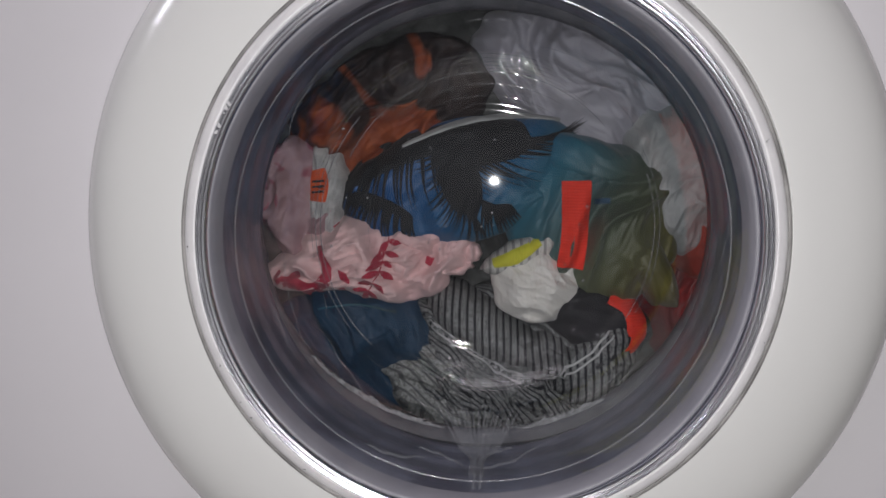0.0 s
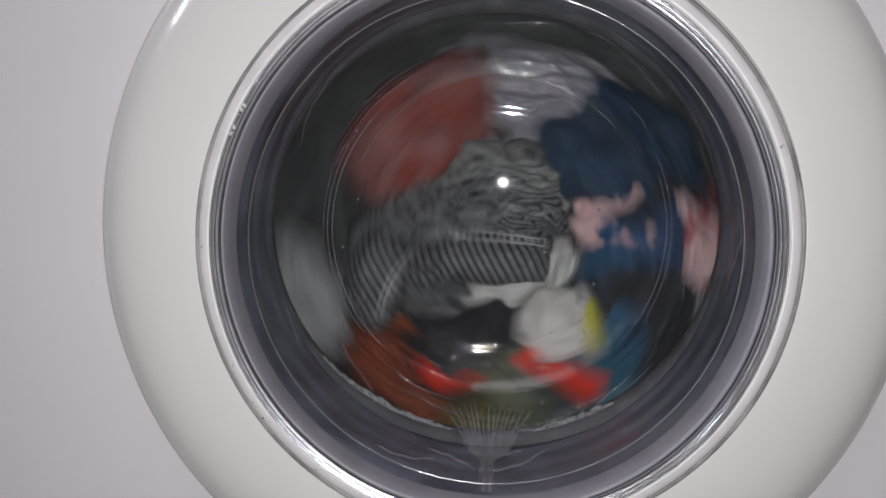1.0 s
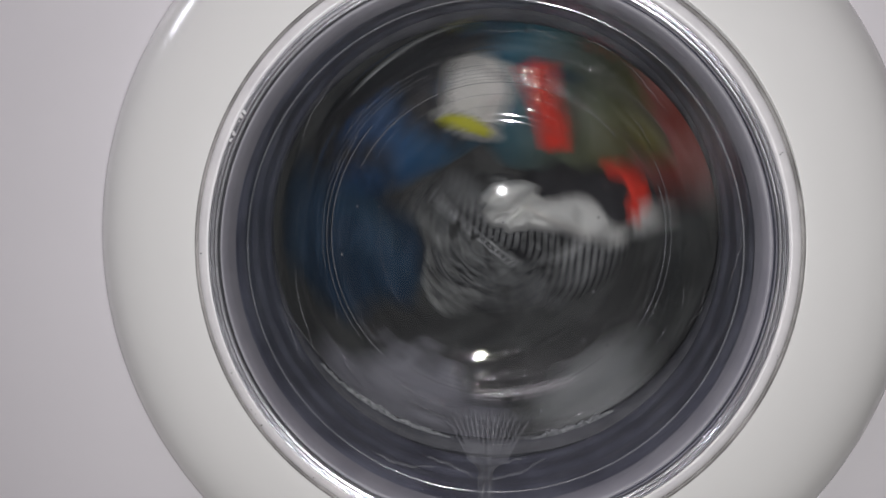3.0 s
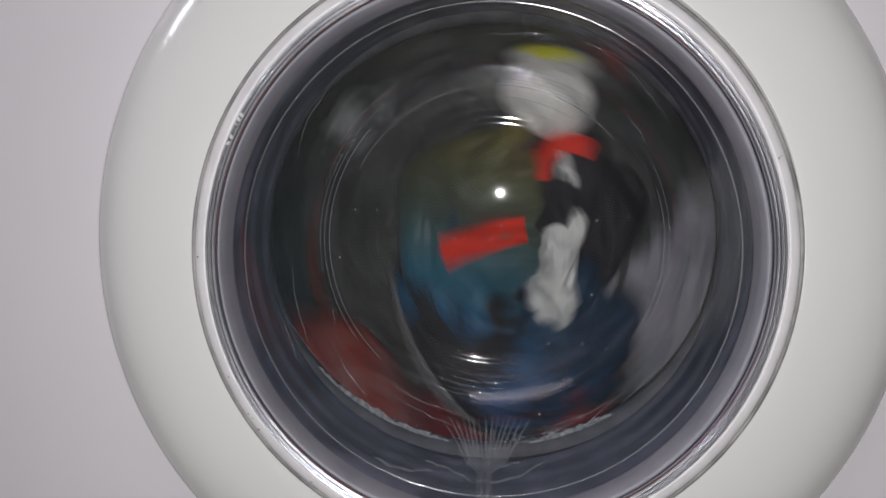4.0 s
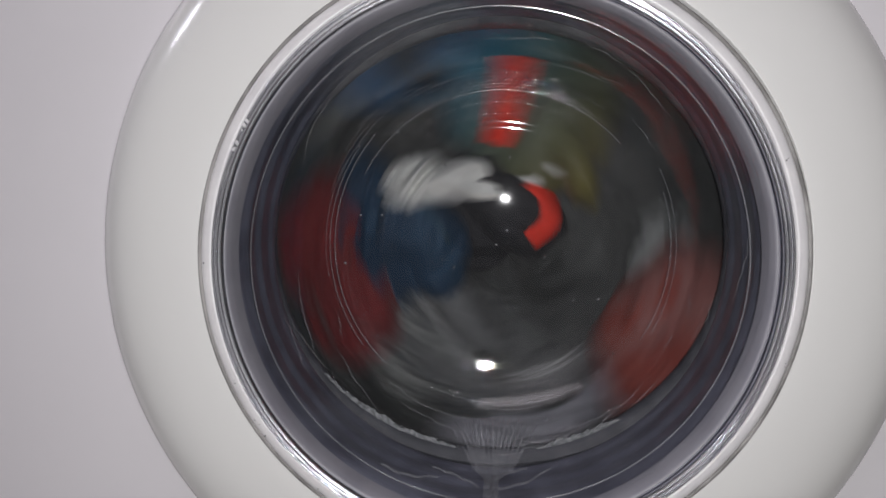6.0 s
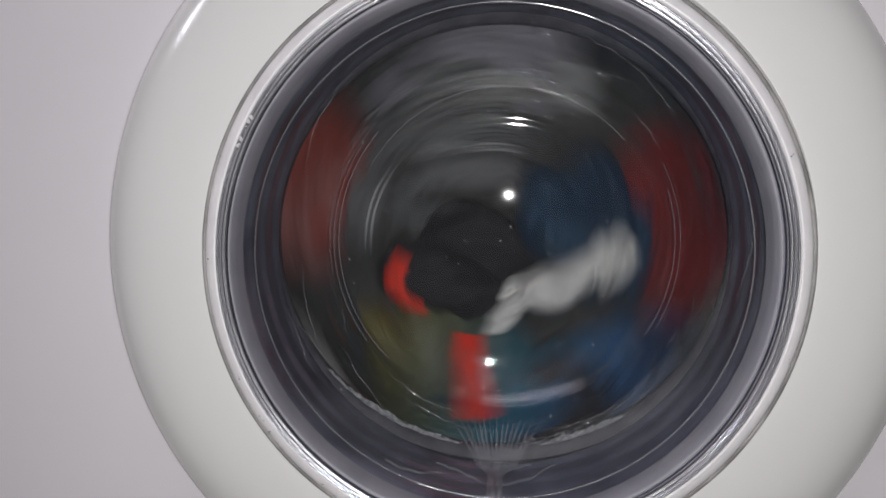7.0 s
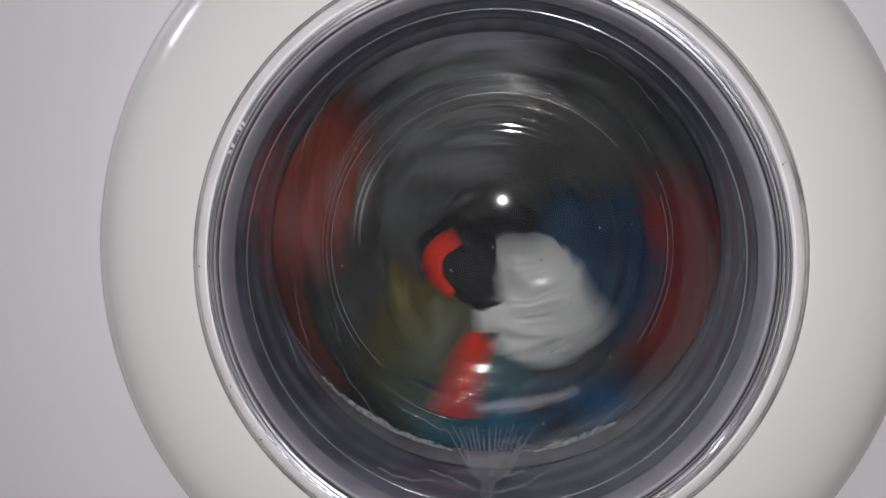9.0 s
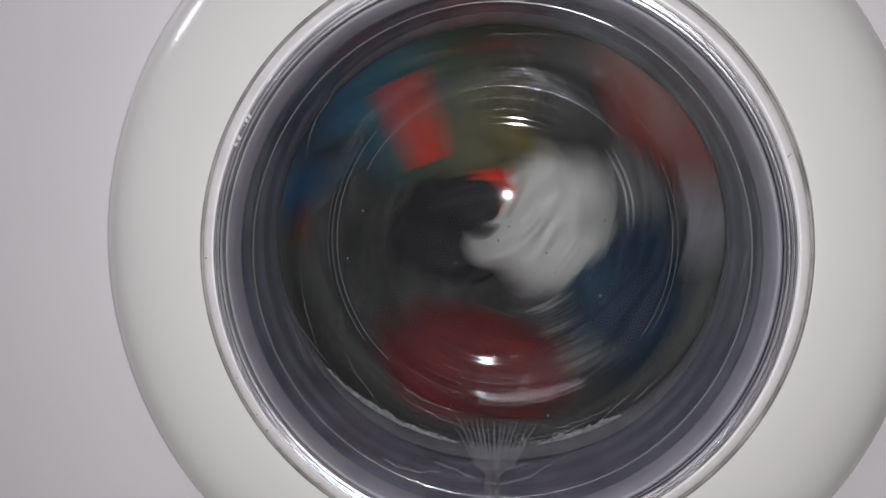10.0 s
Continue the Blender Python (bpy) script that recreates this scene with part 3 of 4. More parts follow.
def white_shirt():
    cl = Cloth(0.050, 0.020, 12, rise=0.026, folds=0.010, along=10, fine=1.5, ragged=0.22, stretch=3.5)
    ob = garment("undershirt", cl, WHITE_COTTON, "twisted wet white cotton undershirt", "shirt")
    head = Cloth(0.029, 0.022, 14, rise=0.024, folds=0.010, along=60, tilt=30, fine=1.8, centre=(0.036, 0.004), ragged=0.28)
    part("body", head.body(80, 26), WHITE_COTTON, ob)
    tail = Cloth(0.040, 0.0110, 16, rise=0.026, folds=0.006, along=0, tilt=22, fine=2.0, centre=(-0.046, -0.008), ragged=0.24)
    part("sleeve", tail.body(72, 22), WHITE_COTTON, ob, "twisted white sleeve")
    bm = bmesh.new()
    cl.ribbon(bm, [(-0.046, 0.004), (-0.015, 0.010), (0.018, 0.006), (0.045, -0.002)], [0.003, 0.004, 0.003], 0.0016, 3, 8)
    part("hem", bm, WHITE_KNIT, ob)
    return ob


def leaf(cl, ob, x, z, aim, size):
    a, bm = radians(aim), bmesh.new()
    cl.ribbon(bm, [(x, z), (x + 0.5 * size * math.cos(a), z + 0.5 * size * math.sin(a)), (x + size * math.cos(a), z + size * math.sin(a))],
              [0.0006, size * 0.36, size * 0.46, size * 0.26, 0.0004], 0.0013, 4, 6)
    part("printed_leaf", bm, LEAF_RED, ob)


def floral_blouse():
    cl = Cloth(0.083, 0.036, 21, rise=0.020, folds=0.013, along=20, tilt=4, ragged=0.22, stretch=1.8, fine=1.35)
    ob = tagged(new("blouse"), "pale pink blouse with a red leaf print", "blouse")
    part("cloth", cl.body(180, 64), ROSE, ob)
    bm = bmesh.new()
    stem = [(0.017, 0.018), (0.013, 0.004), (0.009, -0.010), (0.000, -0.024)]
    cl.ribbon(bm, stem, [0.0008, 0.0010, 0.0008], 0.0012, 2, 8)
    part("printed_stem", bm, LEAF_RED, ob)
    path = smooth_path([(p[0], p[1], 0) for p in stem], 6)
    for k in range(2, len(path), 3):                      # leaves in pairs along the stem
        for aim in (-150, -25):
            leaf(cl, ob, path[k].x, path[k].y, aim - 4 * k + 30, 0.0118)
    leaf(cl, ob, 0.000, -0.024, -125, 0.012)
    for x, z, aim in ((-0.052, 0.022, 10), (-0.040, 0.024, 190), (-0.034, 0.025, 15), (0.055, 0.006, 60), (0.050, 0.014, 100), (-0.060, -0.015, 40), (-0.012, -0.016, 130), (-0.016, -0.020, 215)):
        leaf(cl, ob, x, z, aim, 0.013)
    bm = bmesh.new()
    cl.ribbon(bm, [(-0.070, -0.010), (-0.048, -0.024), (-0.030, -0.012), (-0.034, 0.012)], [0.010, 0.012, 0.009, 0.005], 0.0016, 4, 7)
    part("trim", bm, LEAF_RED, ob, "red satin trim")
    bm = bmesh.new()
    cl.ribbon(bm, [(0.045, -0.004), (0.052, 0.012), (0.062, 0.020)], [0.005, 0.008, 0.005], 0.0016, 4, 7)
    part("trim", bm, LEAF_RED, ob, "red satin trim")
    sleeve = Cloth(0.030, 0.046, 23, rise=0.016, folds=0.012, fine=1.6, along=70, centre=(-0.058, 0.050), ragged=0.2)
    part("sleeve", sleeve.body(72, 24), MAUVE, ob, "mauve sleeve, darkened as behind the steep glass")
    fold = Cloth(0.036, 0.016, 24, rise=0.018, folds=0.012, along=-30, tilt=28, centre=(0.034, 0.012), ragged=0.34, fine=2.2)
    part("collar", fold.body(60, 18), ROSE, ob, "folded pink collar")
    knot = Cloth(0.024, 0.017, 33, rise=0.013, folds=0.012, along=70, tilt=-35, centre=(0.064, 0.004), ragged=0.42, fine=2.6)
    part("knot", knot.body(60, 18), ROSE, ob)
    return ob


def navy_trousers():
    cl = Cloth(0.066, 0.050, 31, rise=0.022, folds=0.010, along=-60, tilt=-15, ragged=0.26)
    ob = garment("trousers", cl, DENIM, "dark navy wet cotton trousers", "trousers")
    bm = bmesh.new()
    cl.ribbon(bm, [(-0.030, 0.030), (0.0, 0.034), (0.030, 0.028)], [0.0012, 0.0014, 0.0012], 0.0012, 2, 8)
    part("seam", bm, PALM, ob)
    return ob


def striped_shirt():
    cl = Cloth(0.100, 0.062, 41, rise=0.024, folds=0.013, along=-35, tilt=-8, fine=1.3, ragged=0.14)
    ob = garment("striped_shirt", cl, STRIPE_KNIT, "grey knitted shirt with thin dark stripes", "shirt")
    inside = Cloth(0.062, 0.036, 44, rise=0.027, folds=0.011, along=-20, tilt=-30, fine=1.4, centre=(-0.046, -0.024), ragged=0.22)
    part("back_panel", inside.body(96, 32), WORN_KNIT, ob, "pale washed-out grey back panel")
    sleeve = Cloth(0.056, 0.022, 43, rise=0.048, folds=0.005, along=-30, tilt=-32, centre=(-0.014, 0.026), ragged=0.14)
    arm = part("sleeve", sleeve.body(110, 34), STRIPE_SLEEVE, ob, "sleeve with short dark cross stripes")
    neck = Cloth(0.046, 0.026, 45, rise=0.058, folds=0.006, along=30, tilt=34, fine=1.3, centre=(0.072, 0.000), ragged=0.18)
    collar = part("collar", neck.body(110, 34), STRIPE_SLEEVE, ob, "folded striped collar")
    twist = Cloth(0.032, 0.020, 46, rise=0.048, folds=0.010, along=-20, tilt=-20, fine=2.0, centre=(0.030, 0.006), ragged=0.3)
    part("front_panel", twist.body(84, 26), STRIPE_SLEEVE, ob, "twisted striped front panel")
    top = Stack(cl, inside, sleeve, neck, twist)
    bm = bmesh.new()
    for d in (0.0, 0.0045):                               # an overlocked seam: two close rows and the stitches that cross them
        top.ribbon(bm, [(-0.056 - 0.5 * d, 0.034 - d), (-0.024 - 0.5 * d, 0.012 - d), (0.016 - 0.5 * d, -0.012 - d)], [0.0012, 0.0014, 0.0012], 0.0014, 2, 24)
    for i in range(34):
        t = i / 33
        x, z = -0.056 + 0.072 * t, 0.034 - 0.046 * t
        top.ribbon(bm, [(x, z), (x - 0.0022 + (0.0012 if i % 2 else -0.0012), z - 0.0045)], [0.0008, 0.0008], 0.0016, 1, 3)
    part("seam", bm, THREAD, arm, "pale overlocked seam")
    bm = bmesh.new()
    for d in (0.0, 0.0034):
        top.ribbon(bm, [(0.034 - 0.5 * d, -0.010 + d), (0.058 - 0.5 * d, 0.004 + d), (0.080 - 0.5 * d, 0.026 + d)], [0.0010, 0.0015, 0.0010], 0.0016, 2, 20)
    part("neck_tape", bm, THREAD, collar, "white neck tape")
    bm = bmesh.new()
    for i in range(5):
        x, z = 0.072 + 0.0034 * i, 0.006 - 0.0055 * i
        step, count = (0.0042, 4) if i in (1, 3) else (0.0085, 2)
        for k in range(count):
            top.ribbon(bm, [(x - 0.006 + step * k, z - 0.003 + 0.6 * step * k), (x - 0.006 + step * (k + 0.7), z - 0.003 + 0.6 * step * (k + 0.7))], [0.0022, 0.0022], 0.0018, 2, 4)
    part("print", bm, DARK, collar, "dark printed bars of a care label")
    return ob


def rust_dress():
    cl = Cloth(0.088, 0.055, 51, rise=0.022, folds=0.014, along=40, tilt=20, ragged=0.18, fine=1.2)
    ob = garment("dress", cl, RUST, "black dress with rust orange print", "dress")
    return ob


def simple(name, material, label, category, a, b, seed, **k):
    return garment(name, Cloth(a, b, seed, **k), material, label, category)


def pillowcase():
    cl = Cloth(0.095, 0.055, 61, rise=0.026, folds=0.017, along=-50, tilt=-38, fine=0.75, stretch=2.2)
    ob = garment("pillowcase", cl, GREY_CLOTH, "smooth lilac grey cotton pillowcase in soft folds", "pillowcase")
    return ob


def mesh_bag():
    cl = Cloth(0.016, 0.042, 101, rise=0.022, folds=0.005, along=80, fine=1.6, ragged=0.2)
    ob = garment("mesh_bag", cl, MESH_WHITE, "white mesh laundry bag with an orange tag", "laundry bag")
    bm = bmesh.new()
    cl.ribbon(bm, [(-0.006, 0.020), (-0.004, 0.008), (-0.005, -0.004)], [0.013, 0.016, 0.013], 0.002, 4, 6)
    part("tag", bm, TAG_ORANGE, ob, "orange fabric tag")
    bm = bmesh.new()
    for k in range(3):
        cl.ribbon(bm, [(-0.009, 0.011 - 0.004 * k), (0.001, 0.0115 - 0.004 * k)], [0.0022, 0.0022], 0.0042, 2, 5)
    part("tag_print", bm, INK, ob, "black printed bars")
    return ob


LAUNDRY = {
    "shorts": palm_shorts(),
    "sock": white_sock(),
    "white": white_shirt(),
    "cloth": simple("hand_towel", TOWEL_WHITE, "crumpled white cotton hand towel", "towel", 0.062, 0.052, 15, rise=0.036, folds=0.0075, along=30, fine=0.9, ragged=0.16),
    "pink": floral_blouse(),
    "navy": navy_trousers(),
    "stripe": striped_shirt(),
    "orange": rust_dress(),
    "grey": pillowcase(),
    "bag": mesh_bag(),
    "napkin": simple("napkin", PALE_COTTON, "pale grey thin cotton napkin", "napkin", 0.036, 0.056, 111, rise=0.022, folds=0.012, along=70, tilt=12, fine=1.1, ragged=0.2),
    "red": simple("sweater", RED_CLOTH, "dark red soaked sweater", "sweater", 0.088, 0.048, 71, rise=0.03, folds=0.010, along=80, tilt=80),
    "coral": simple("towel", CORAL_CLOTH, "coral pink soaked cotton towel", "towel", 0.074, 0.046, 81, rise=0.03, folds=0.009, along=100, tilt=100),
    "heap": simple("bed_sheet", CHARCOAL, "charcoal grey wet bed sheet filling the drum", "bed sheet", 0.222, 0.218, 91, rise=0.060, folds=0.022, along=30,
                   ragged=0.04, fine=1.1),
}


# ---- water in the gasket ----
def water():
    rng = random.Random(4)
    bm = bmesh.new()
    for k in range(-7, 8):                                # strands that meet and run down the gasket
        top = -0.121 - 0.0008 * abs(k) - rng.uniform(0, 0.006)
        rows = []
        for i in range(22):
            t = i / 21
            gather = max(0.0, 1 - 1.9 * t) ** 1.5
            x = BOWL.x - 0.0052 + k * (0.0038 * gather + 0.00062) + 0.0006 * math.sin(7 * t + k)
            w = 0.0003 + 0.0011 * min(1.0, 5.0 * t) * (1 - t) ** 1.5 + 0.0001 * math.sin(5 * t + 2 * k)
            y = 0.0905 - 0.080 * t - 0.0003 * (7 - abs(k))
            z = BOWL.z - min(-top + (0.215 + top) * t, 0.1526 + 0.10 * max(0.0, 0.026 - y))
            rows.append([bm.verts.new((x + w * (j / 4 - 0.5) * 2, y - 0.0012 * math.sin(math.pi * j / 4), z)) for j in range(5)])
        for p, q in zip(rows, rows[1:]):
            for j in range(4):
                bm.faces.new((p[j], p[j + 1], q[j + 1], q[j]))
    for a0, a1, y0, y1, bow in ((-106, -94, 0.058, 0.040, 0.006), (-93, -76, 0.040, 0.066, -0.008), (-91, -82, 0.052, 0.072, 0.004), (-118, -104, 0.030, 0.046, -0.005)):
        rows = []                                         # low waves that run into it along the gasket
        for i in range(25):
            t = i / 24
            a, y = radians(a0 + (a1 - a0) * t), y0 + (y1 - y0) * t + bow * math.sin(math.pi * t) + 0.0012 * math.sin(17 * t)
            w = 0.0006 + 0.0022 * math.sin(math.pi * t)
            rows.append([bm.verts.new((BOWL.x - 0.003 + (0.1529 - 0.0012 * math.sin(math.pi * j / 3)) * math.cos(a), y + w * (j / 3 - 0.5),
                                       BOWL.z - 0.001 + (0.1529 - 0.0012 * math.sin(math.pi * j / 3)) * math.sin(a))) for j in range(4)])
        for p, q in zip(rows, rows[1:]):
            for j in range(3):
                bm.faces.new((p[j], p[j + 1], q[j + 1], q[j]))
    tagged(part("water_trickle", bm, WATER), "thin trickle of water running down the rubber gasket", "water", kind="stuff")
    bm = bmesh.new()
    for a0, a1, seed in ((-142, -99, 3.1), (-80, -56, 8.7)):   # a film of suds along the lower lip
        n, rows = 150, []
        for i in range(n + 1):
            f = i / n
            a = radians(a0 + (a1 - a0) * f)
            swell = math.sin(math.pi * f) ** 0.5
            w = swell * (0.0052 + 0.0038 * noise.noise((f * 9, seed, 0)) + 0.0012 * noise.noise((f * 45, seed, 2)))
            r0 = 0.1530 + 0.0012 * noise.noise((f * 30, seed, 5))
            row = []
            for j in range(5):
                r = r0 - max(0.0004, w) * (j / 4 - 0.3)
                lump = 0.0009 * math.sin(math.pi * j / 4) + 0.0007 * noise.noise((f * 60, j * 0.8, seed))
                row.append(bm.verts.new(on_lip(r, a, 0.0874 - lump)))
            rows.append(row)
        for p, q in zip(rows, rows[1:]):
            for j in range(4):
                bm.faces.new((p[j], p[j + 1], q[j + 1], q[j]))
    for k in range(70):                                   # loose bubbles in it
        a = radians(rng.choice((rng.gauss(-108, 8), rng.gauss(-74, 7))))
        r = 0.1515 + rng.gauss(0, 0.0016)
        bmesh.ops.create_icosphere(bm, subdivisions=1, radius=rng.uniform(0.0003, 0.0009),
                                   matrix=Matrix.Translation(on_lip(r, a, 0.0870)))
    tagged(part("suds", bm, FOAM), "grey soap suds along the lower gasket lip", "suds", kind="stuff")
    bm = bmesh.new()
    for k in range(9):                                    # larger burst bubbles, as thin rings of film
        a, size = radians(rng.uniform(-84, -70)), rng.uniform(0.0016, 0.0042)
        r = 0.1490 + rng.uniform(-0.003, 0.002)
        (cx, cy, cz), rings = on_lip(r, a, 0.0872), []
        for i in range(20):
            b = 2 * math.pi * i / 20
            q = size * (1 + 0.25 * noise.noise((math.cos(b), math.sin(b), k * 3.3)))
            rings.append([bm.verts.new((cx + (q + 0.00022 * math.cos(c)) * math.cos(b), cy + 0.00022 * math.sin(c), cz + 0.7 * (q + 0.00022 * math.cos(c)) * math.sin(b)))
                          for c in (0, 1.57, 3.14, 4.71)])
        for i in range(20):
            p, q = rings[i], rings[(i + 1) % 20]
            for j in range(4):
                bm.faces.new((p[j], p[(j + 1) % 4], q[(j + 1) % 4], q[j]))
    tagged(part("burst_bubbles", bm, FOAM), "thin rings of burst soap bubbles on the gasket lip", "bubbles", kind="stuff")
    bm = bmesh.new()
    for i in range(260):                                  # drops on the inside of the glass
        a = radians(rng.uniform(0, 360))
        r = 0.080 * math.sqrt(rng.random()) if i < 120 else rng.uniform(0.08, 0.12)
        y = 0.0882 if r < 0.08 else 0.0882 - ((r - 0.08) / 0.04) ** 2 * 0.025
        s = rng.uniform(0.0002, 0.0005) if i % 9 else rng.uniform(0.0006, 0.0011)
        bmesh.ops.create_icosphere(bm, subdivisions=1, radius=s, matrix=Matrix.Translation((BOWL.x + r * math.cos(a), y - 0.004, BOWL.z + r * math.sin(a))))
    tagged(part("water_drops", bm, WATER), "small water drops on the door glass", "water drops", kind="stuff")

    bm = bmesh.new()
    for deg, r, y, rx, rz in ((82.4, 0.1345, 0.012, 0.0034, 0.0050), (81.4, 0.1310, 0.024, 0.0026, 0.0032), (83.2, 0.1372, -0.004, 0.0050, 0.0014), (60, 0.1325, 0.020, 0.0014, 0.0010),
                              (118, 0.1340, 0.012, 0.0010, 0.0014), (131, 0.1345, 0.010, 0.0008, 0.0011), (98, 0.1350, 0.008, 0.0009, 0.0009), (43, 0.1350, 0.006, 0.0009, 0.0012)):
        a = radians(deg)                                  # larger drops, added on the steep side of the glass to place torch glints
        bmesh.ops.create_uvsphere(bm, u_segments=20, v_segments=12, radius=1.0, matrix=Matrix.Translation((BOWL.x + (r - 0.004) * math.cos(a), y - 0.004, BOWL.z + (r - 0.004) * math.sin(a)))
                                  @ Matrix.Rotation(radians(90) - a, 4, "Y") @ Matrix.Diagonal((rx, 0.0024, rz, 1)))
    tagged(part("glint_drops", bm, GLASS), "clear drops added on the steep glass for torch glints", "water drops", kind="stuff")
    outer = list(reversed(bowl_profile()))
    bm = bmesh.new()
    for k in range(26):                                   # thin curved runs of water inside the glass, shaped as its short glints too
        a0, span = rng.uniform(-175, 5) if k < 18 else rng.uniform(20, 160), rng.uniform(6, 26)
        r0, lean, rows = rng.uniform(0.117, 0.137), rng.uniform(-0.004, 0.004), []
        for i in range(19):
            f = i / 18
            a = radians(a0 + span * f)
            r = r0 + lean * f + 0.0008 * noise.noise((f * 5, k * 2.7, 0))
            y = float(np.interp(r, [p[0] for p in outer], [p[1] for p in outer])) - 0.0042
            w = 0.00005 + 0.0004 * math.sin(math.pi * f) * (0.6 + 0.5 * noise.noise((f * 8, k, 4)))
            rows.append([bm.verts.new((BOWL.x + (r - 0.004 + w * e) * math.cos(a), y - 0.0003 * h, BOWL.z + (r - 0.004 + w * e) * math.sin(a))) for e, h in ((-1, 0), (0, 1), (1, 0))])
        for p, q in zip(rows, rows[1:]):
            for j in range(2):
                bm.faces.new((p[j], p[j + 1], q[j + 1], q[j]))
    tagged(part("water_glints", bm, GLASS_EDGE), "thin curved water runs and short glints on the door glass", "water", kind="stuff")


water()


def specks():
    rng = random.Random(11)
    bm = bmesh.new()
    for deg, r in ((180, 0.1535), (214, 0.1530), (218, 0.1528), (221, 0.1536), (205, 0.1525), (232, 0.153), (300, 0.1535), (20, 0.153), (160, 0.1545), (340, 0.154)):
        for k in range(2):
            a, q = radians(deg + rng.uniform(-1, 1)), r + rng.uniform(-0.0008, 0.0008)
            bmesh.ops.create_icosphere(bm, subdivisions=1, radius=rng.uniform(0.0002, 0.0005), matrix=Matrix.Translation((RIM.x + q * math.cos(a), -0.0390, RIM.z + q * math.sin(a))))
    tagged(part("dirt_specks", bm, DARK), "dark dirt specks stuck on the clear door rim", "dirt", kind="stuff")
    bm = bmesh.new()
    for k in range(14):
        a, q = radians(154 + rng.uniform(-5, 4)), 0.1487 + rng.uniform(-0.0012, 0.0012)
        bmesh.ops.create_icosphere(bm, subdivisions=1, radius=rng.uniform(0.0004, 0.0011), matrix=Matrix.Translation((RIM.x + q * math.cos(a), -0.0395, RIM.z + q * math.sin(a))))
    tagged(part("rim_bubbles", bm, CLEAR_RIM), "small glossy bubbles in the clear door rim", "bubbles", kind="stuff")


specks()

# ---- tumbling: the drum's turn in degrees, and each thing's angle from it and distance from the axis ----
CLOTH = [
    (0, 205, 0.040, -90), (5.7, 51, 0.038, -90), (6.8, 194, 0.047, -90), (7, 44, 0.056, -90), (7.2, 39, 0.021, -90), (7.4, 37, 0.022, -90),
    (7.6, 170, 0.006, -90), (7.8, 46, 0.051, -90), (8, 23, 0.008, -90), (8.2, 177, 0.034, -90), (8.4, 57, 0.042, -90),
    (8.6, 24, 0.040, -90), (8.8, 62, 0.016, -90), (9, 46, 0.056, -90), (9.2, 30, 0.049, -90), (9.4, 57, 0.026, -90), (9.5, 145, 0.033, -90),
    (9.6, 121, 0.026, -90), (9.7, 24, 0.036, -90), (9.8, 126, 0.010, -90), (9.9, 232, 0.011, -90), (10, 268, 0.033, -90),
]
SHORTS_A = [
    (0, 268, 0.064), (0.3, 269, 0.063), (0.4, 274, 0.057), (0.5, 271, 0.062), (0.6, 272, 0.052), (0.7, 316, 0.039), (0.8, 334, 0.087),
    (0.9, 330, 0.111), (1, 316, 0.116), (1.1, 312, 0.112), (1.2, 326, 0.117), (1.3, 330, 0.104), (1.4, 328, 0.059), (1.5, 333, 0.047),
    (1.6, 335, 0.081), (1.7, 319, 0.109), (1.8, 322, 0.098), (1.9, 336, 0.107), (2, 336, 0.105), (2.1, 334, 0.105), (2.2, 322, 0.075),
    (2.3, 310, 0.050), (2.4, 357, 0.026), (2.5, 350, 0.071),
]
SHORTS_B = [
    (2.6, 318, 0.094), (2.7, 319, 0.102), (3.8, 325, 0.084), (3.9, 315, 0.035), (4, 358, 0.006), (4.1, 359, 0.047), (4.2, 324, 0.071),
    (4.3, 312, 0.089), (4.4, 317, 0.093), (4.5, 316, 0.095), (4.6, 315, 0.068), (4.7, 366, 0.059), (4.8, 398, 0.086), (4.9, 383, 0.078),
    (5, 353, 0.093), (5.1, 340, 0.092), (5.2, 346, 0.096), (5.3, 348, 0.090), (5.4, 358, 0.078), (5.5, 395, 0.080), (5.6, 380, 0.098),
    (5.7, 367, 0.097), (6.8, 371, 0.107),
]
SHORTS_C = [
    (6.9, 366, 0.099), (7, 337, 0.103), (7.1, 337, 0.100), (7.2, 348, 0.102), (7.3, 358, 0.109), (7.4, 359, 0.100), (7.5, 365, 0.096),
    (7.6, 361, 0.103), (7.7, 350, 0.096), (7.8, 353, 0.103), (7.9, 354, 0.104), (8, 355, 0.112), (8.1, 362, 0.110), (8.2, 372, 0.094),
    (8.3, 366, 0.099), (8.4, 349, 0.093), (8.5, 348, 0.099), (8.6, 352, 0.104), (8.7, 358, 0.107), (8.8, 367, 0.102), (8.9, 371, 0.105),
    (9, 363, 0.097), (9.1, 335, 0.095), (9.2, 342, 0.099), (9.3, 351, 0.104), (9.4, 347, 0.105), (9.5, 359, 0.098), (9.6, 359, 0.105),
    (9.7, 339, 0.097), (9.8, 343, 0.098), (9.9, 355, 0.112), (10, 372, 0.104),
]
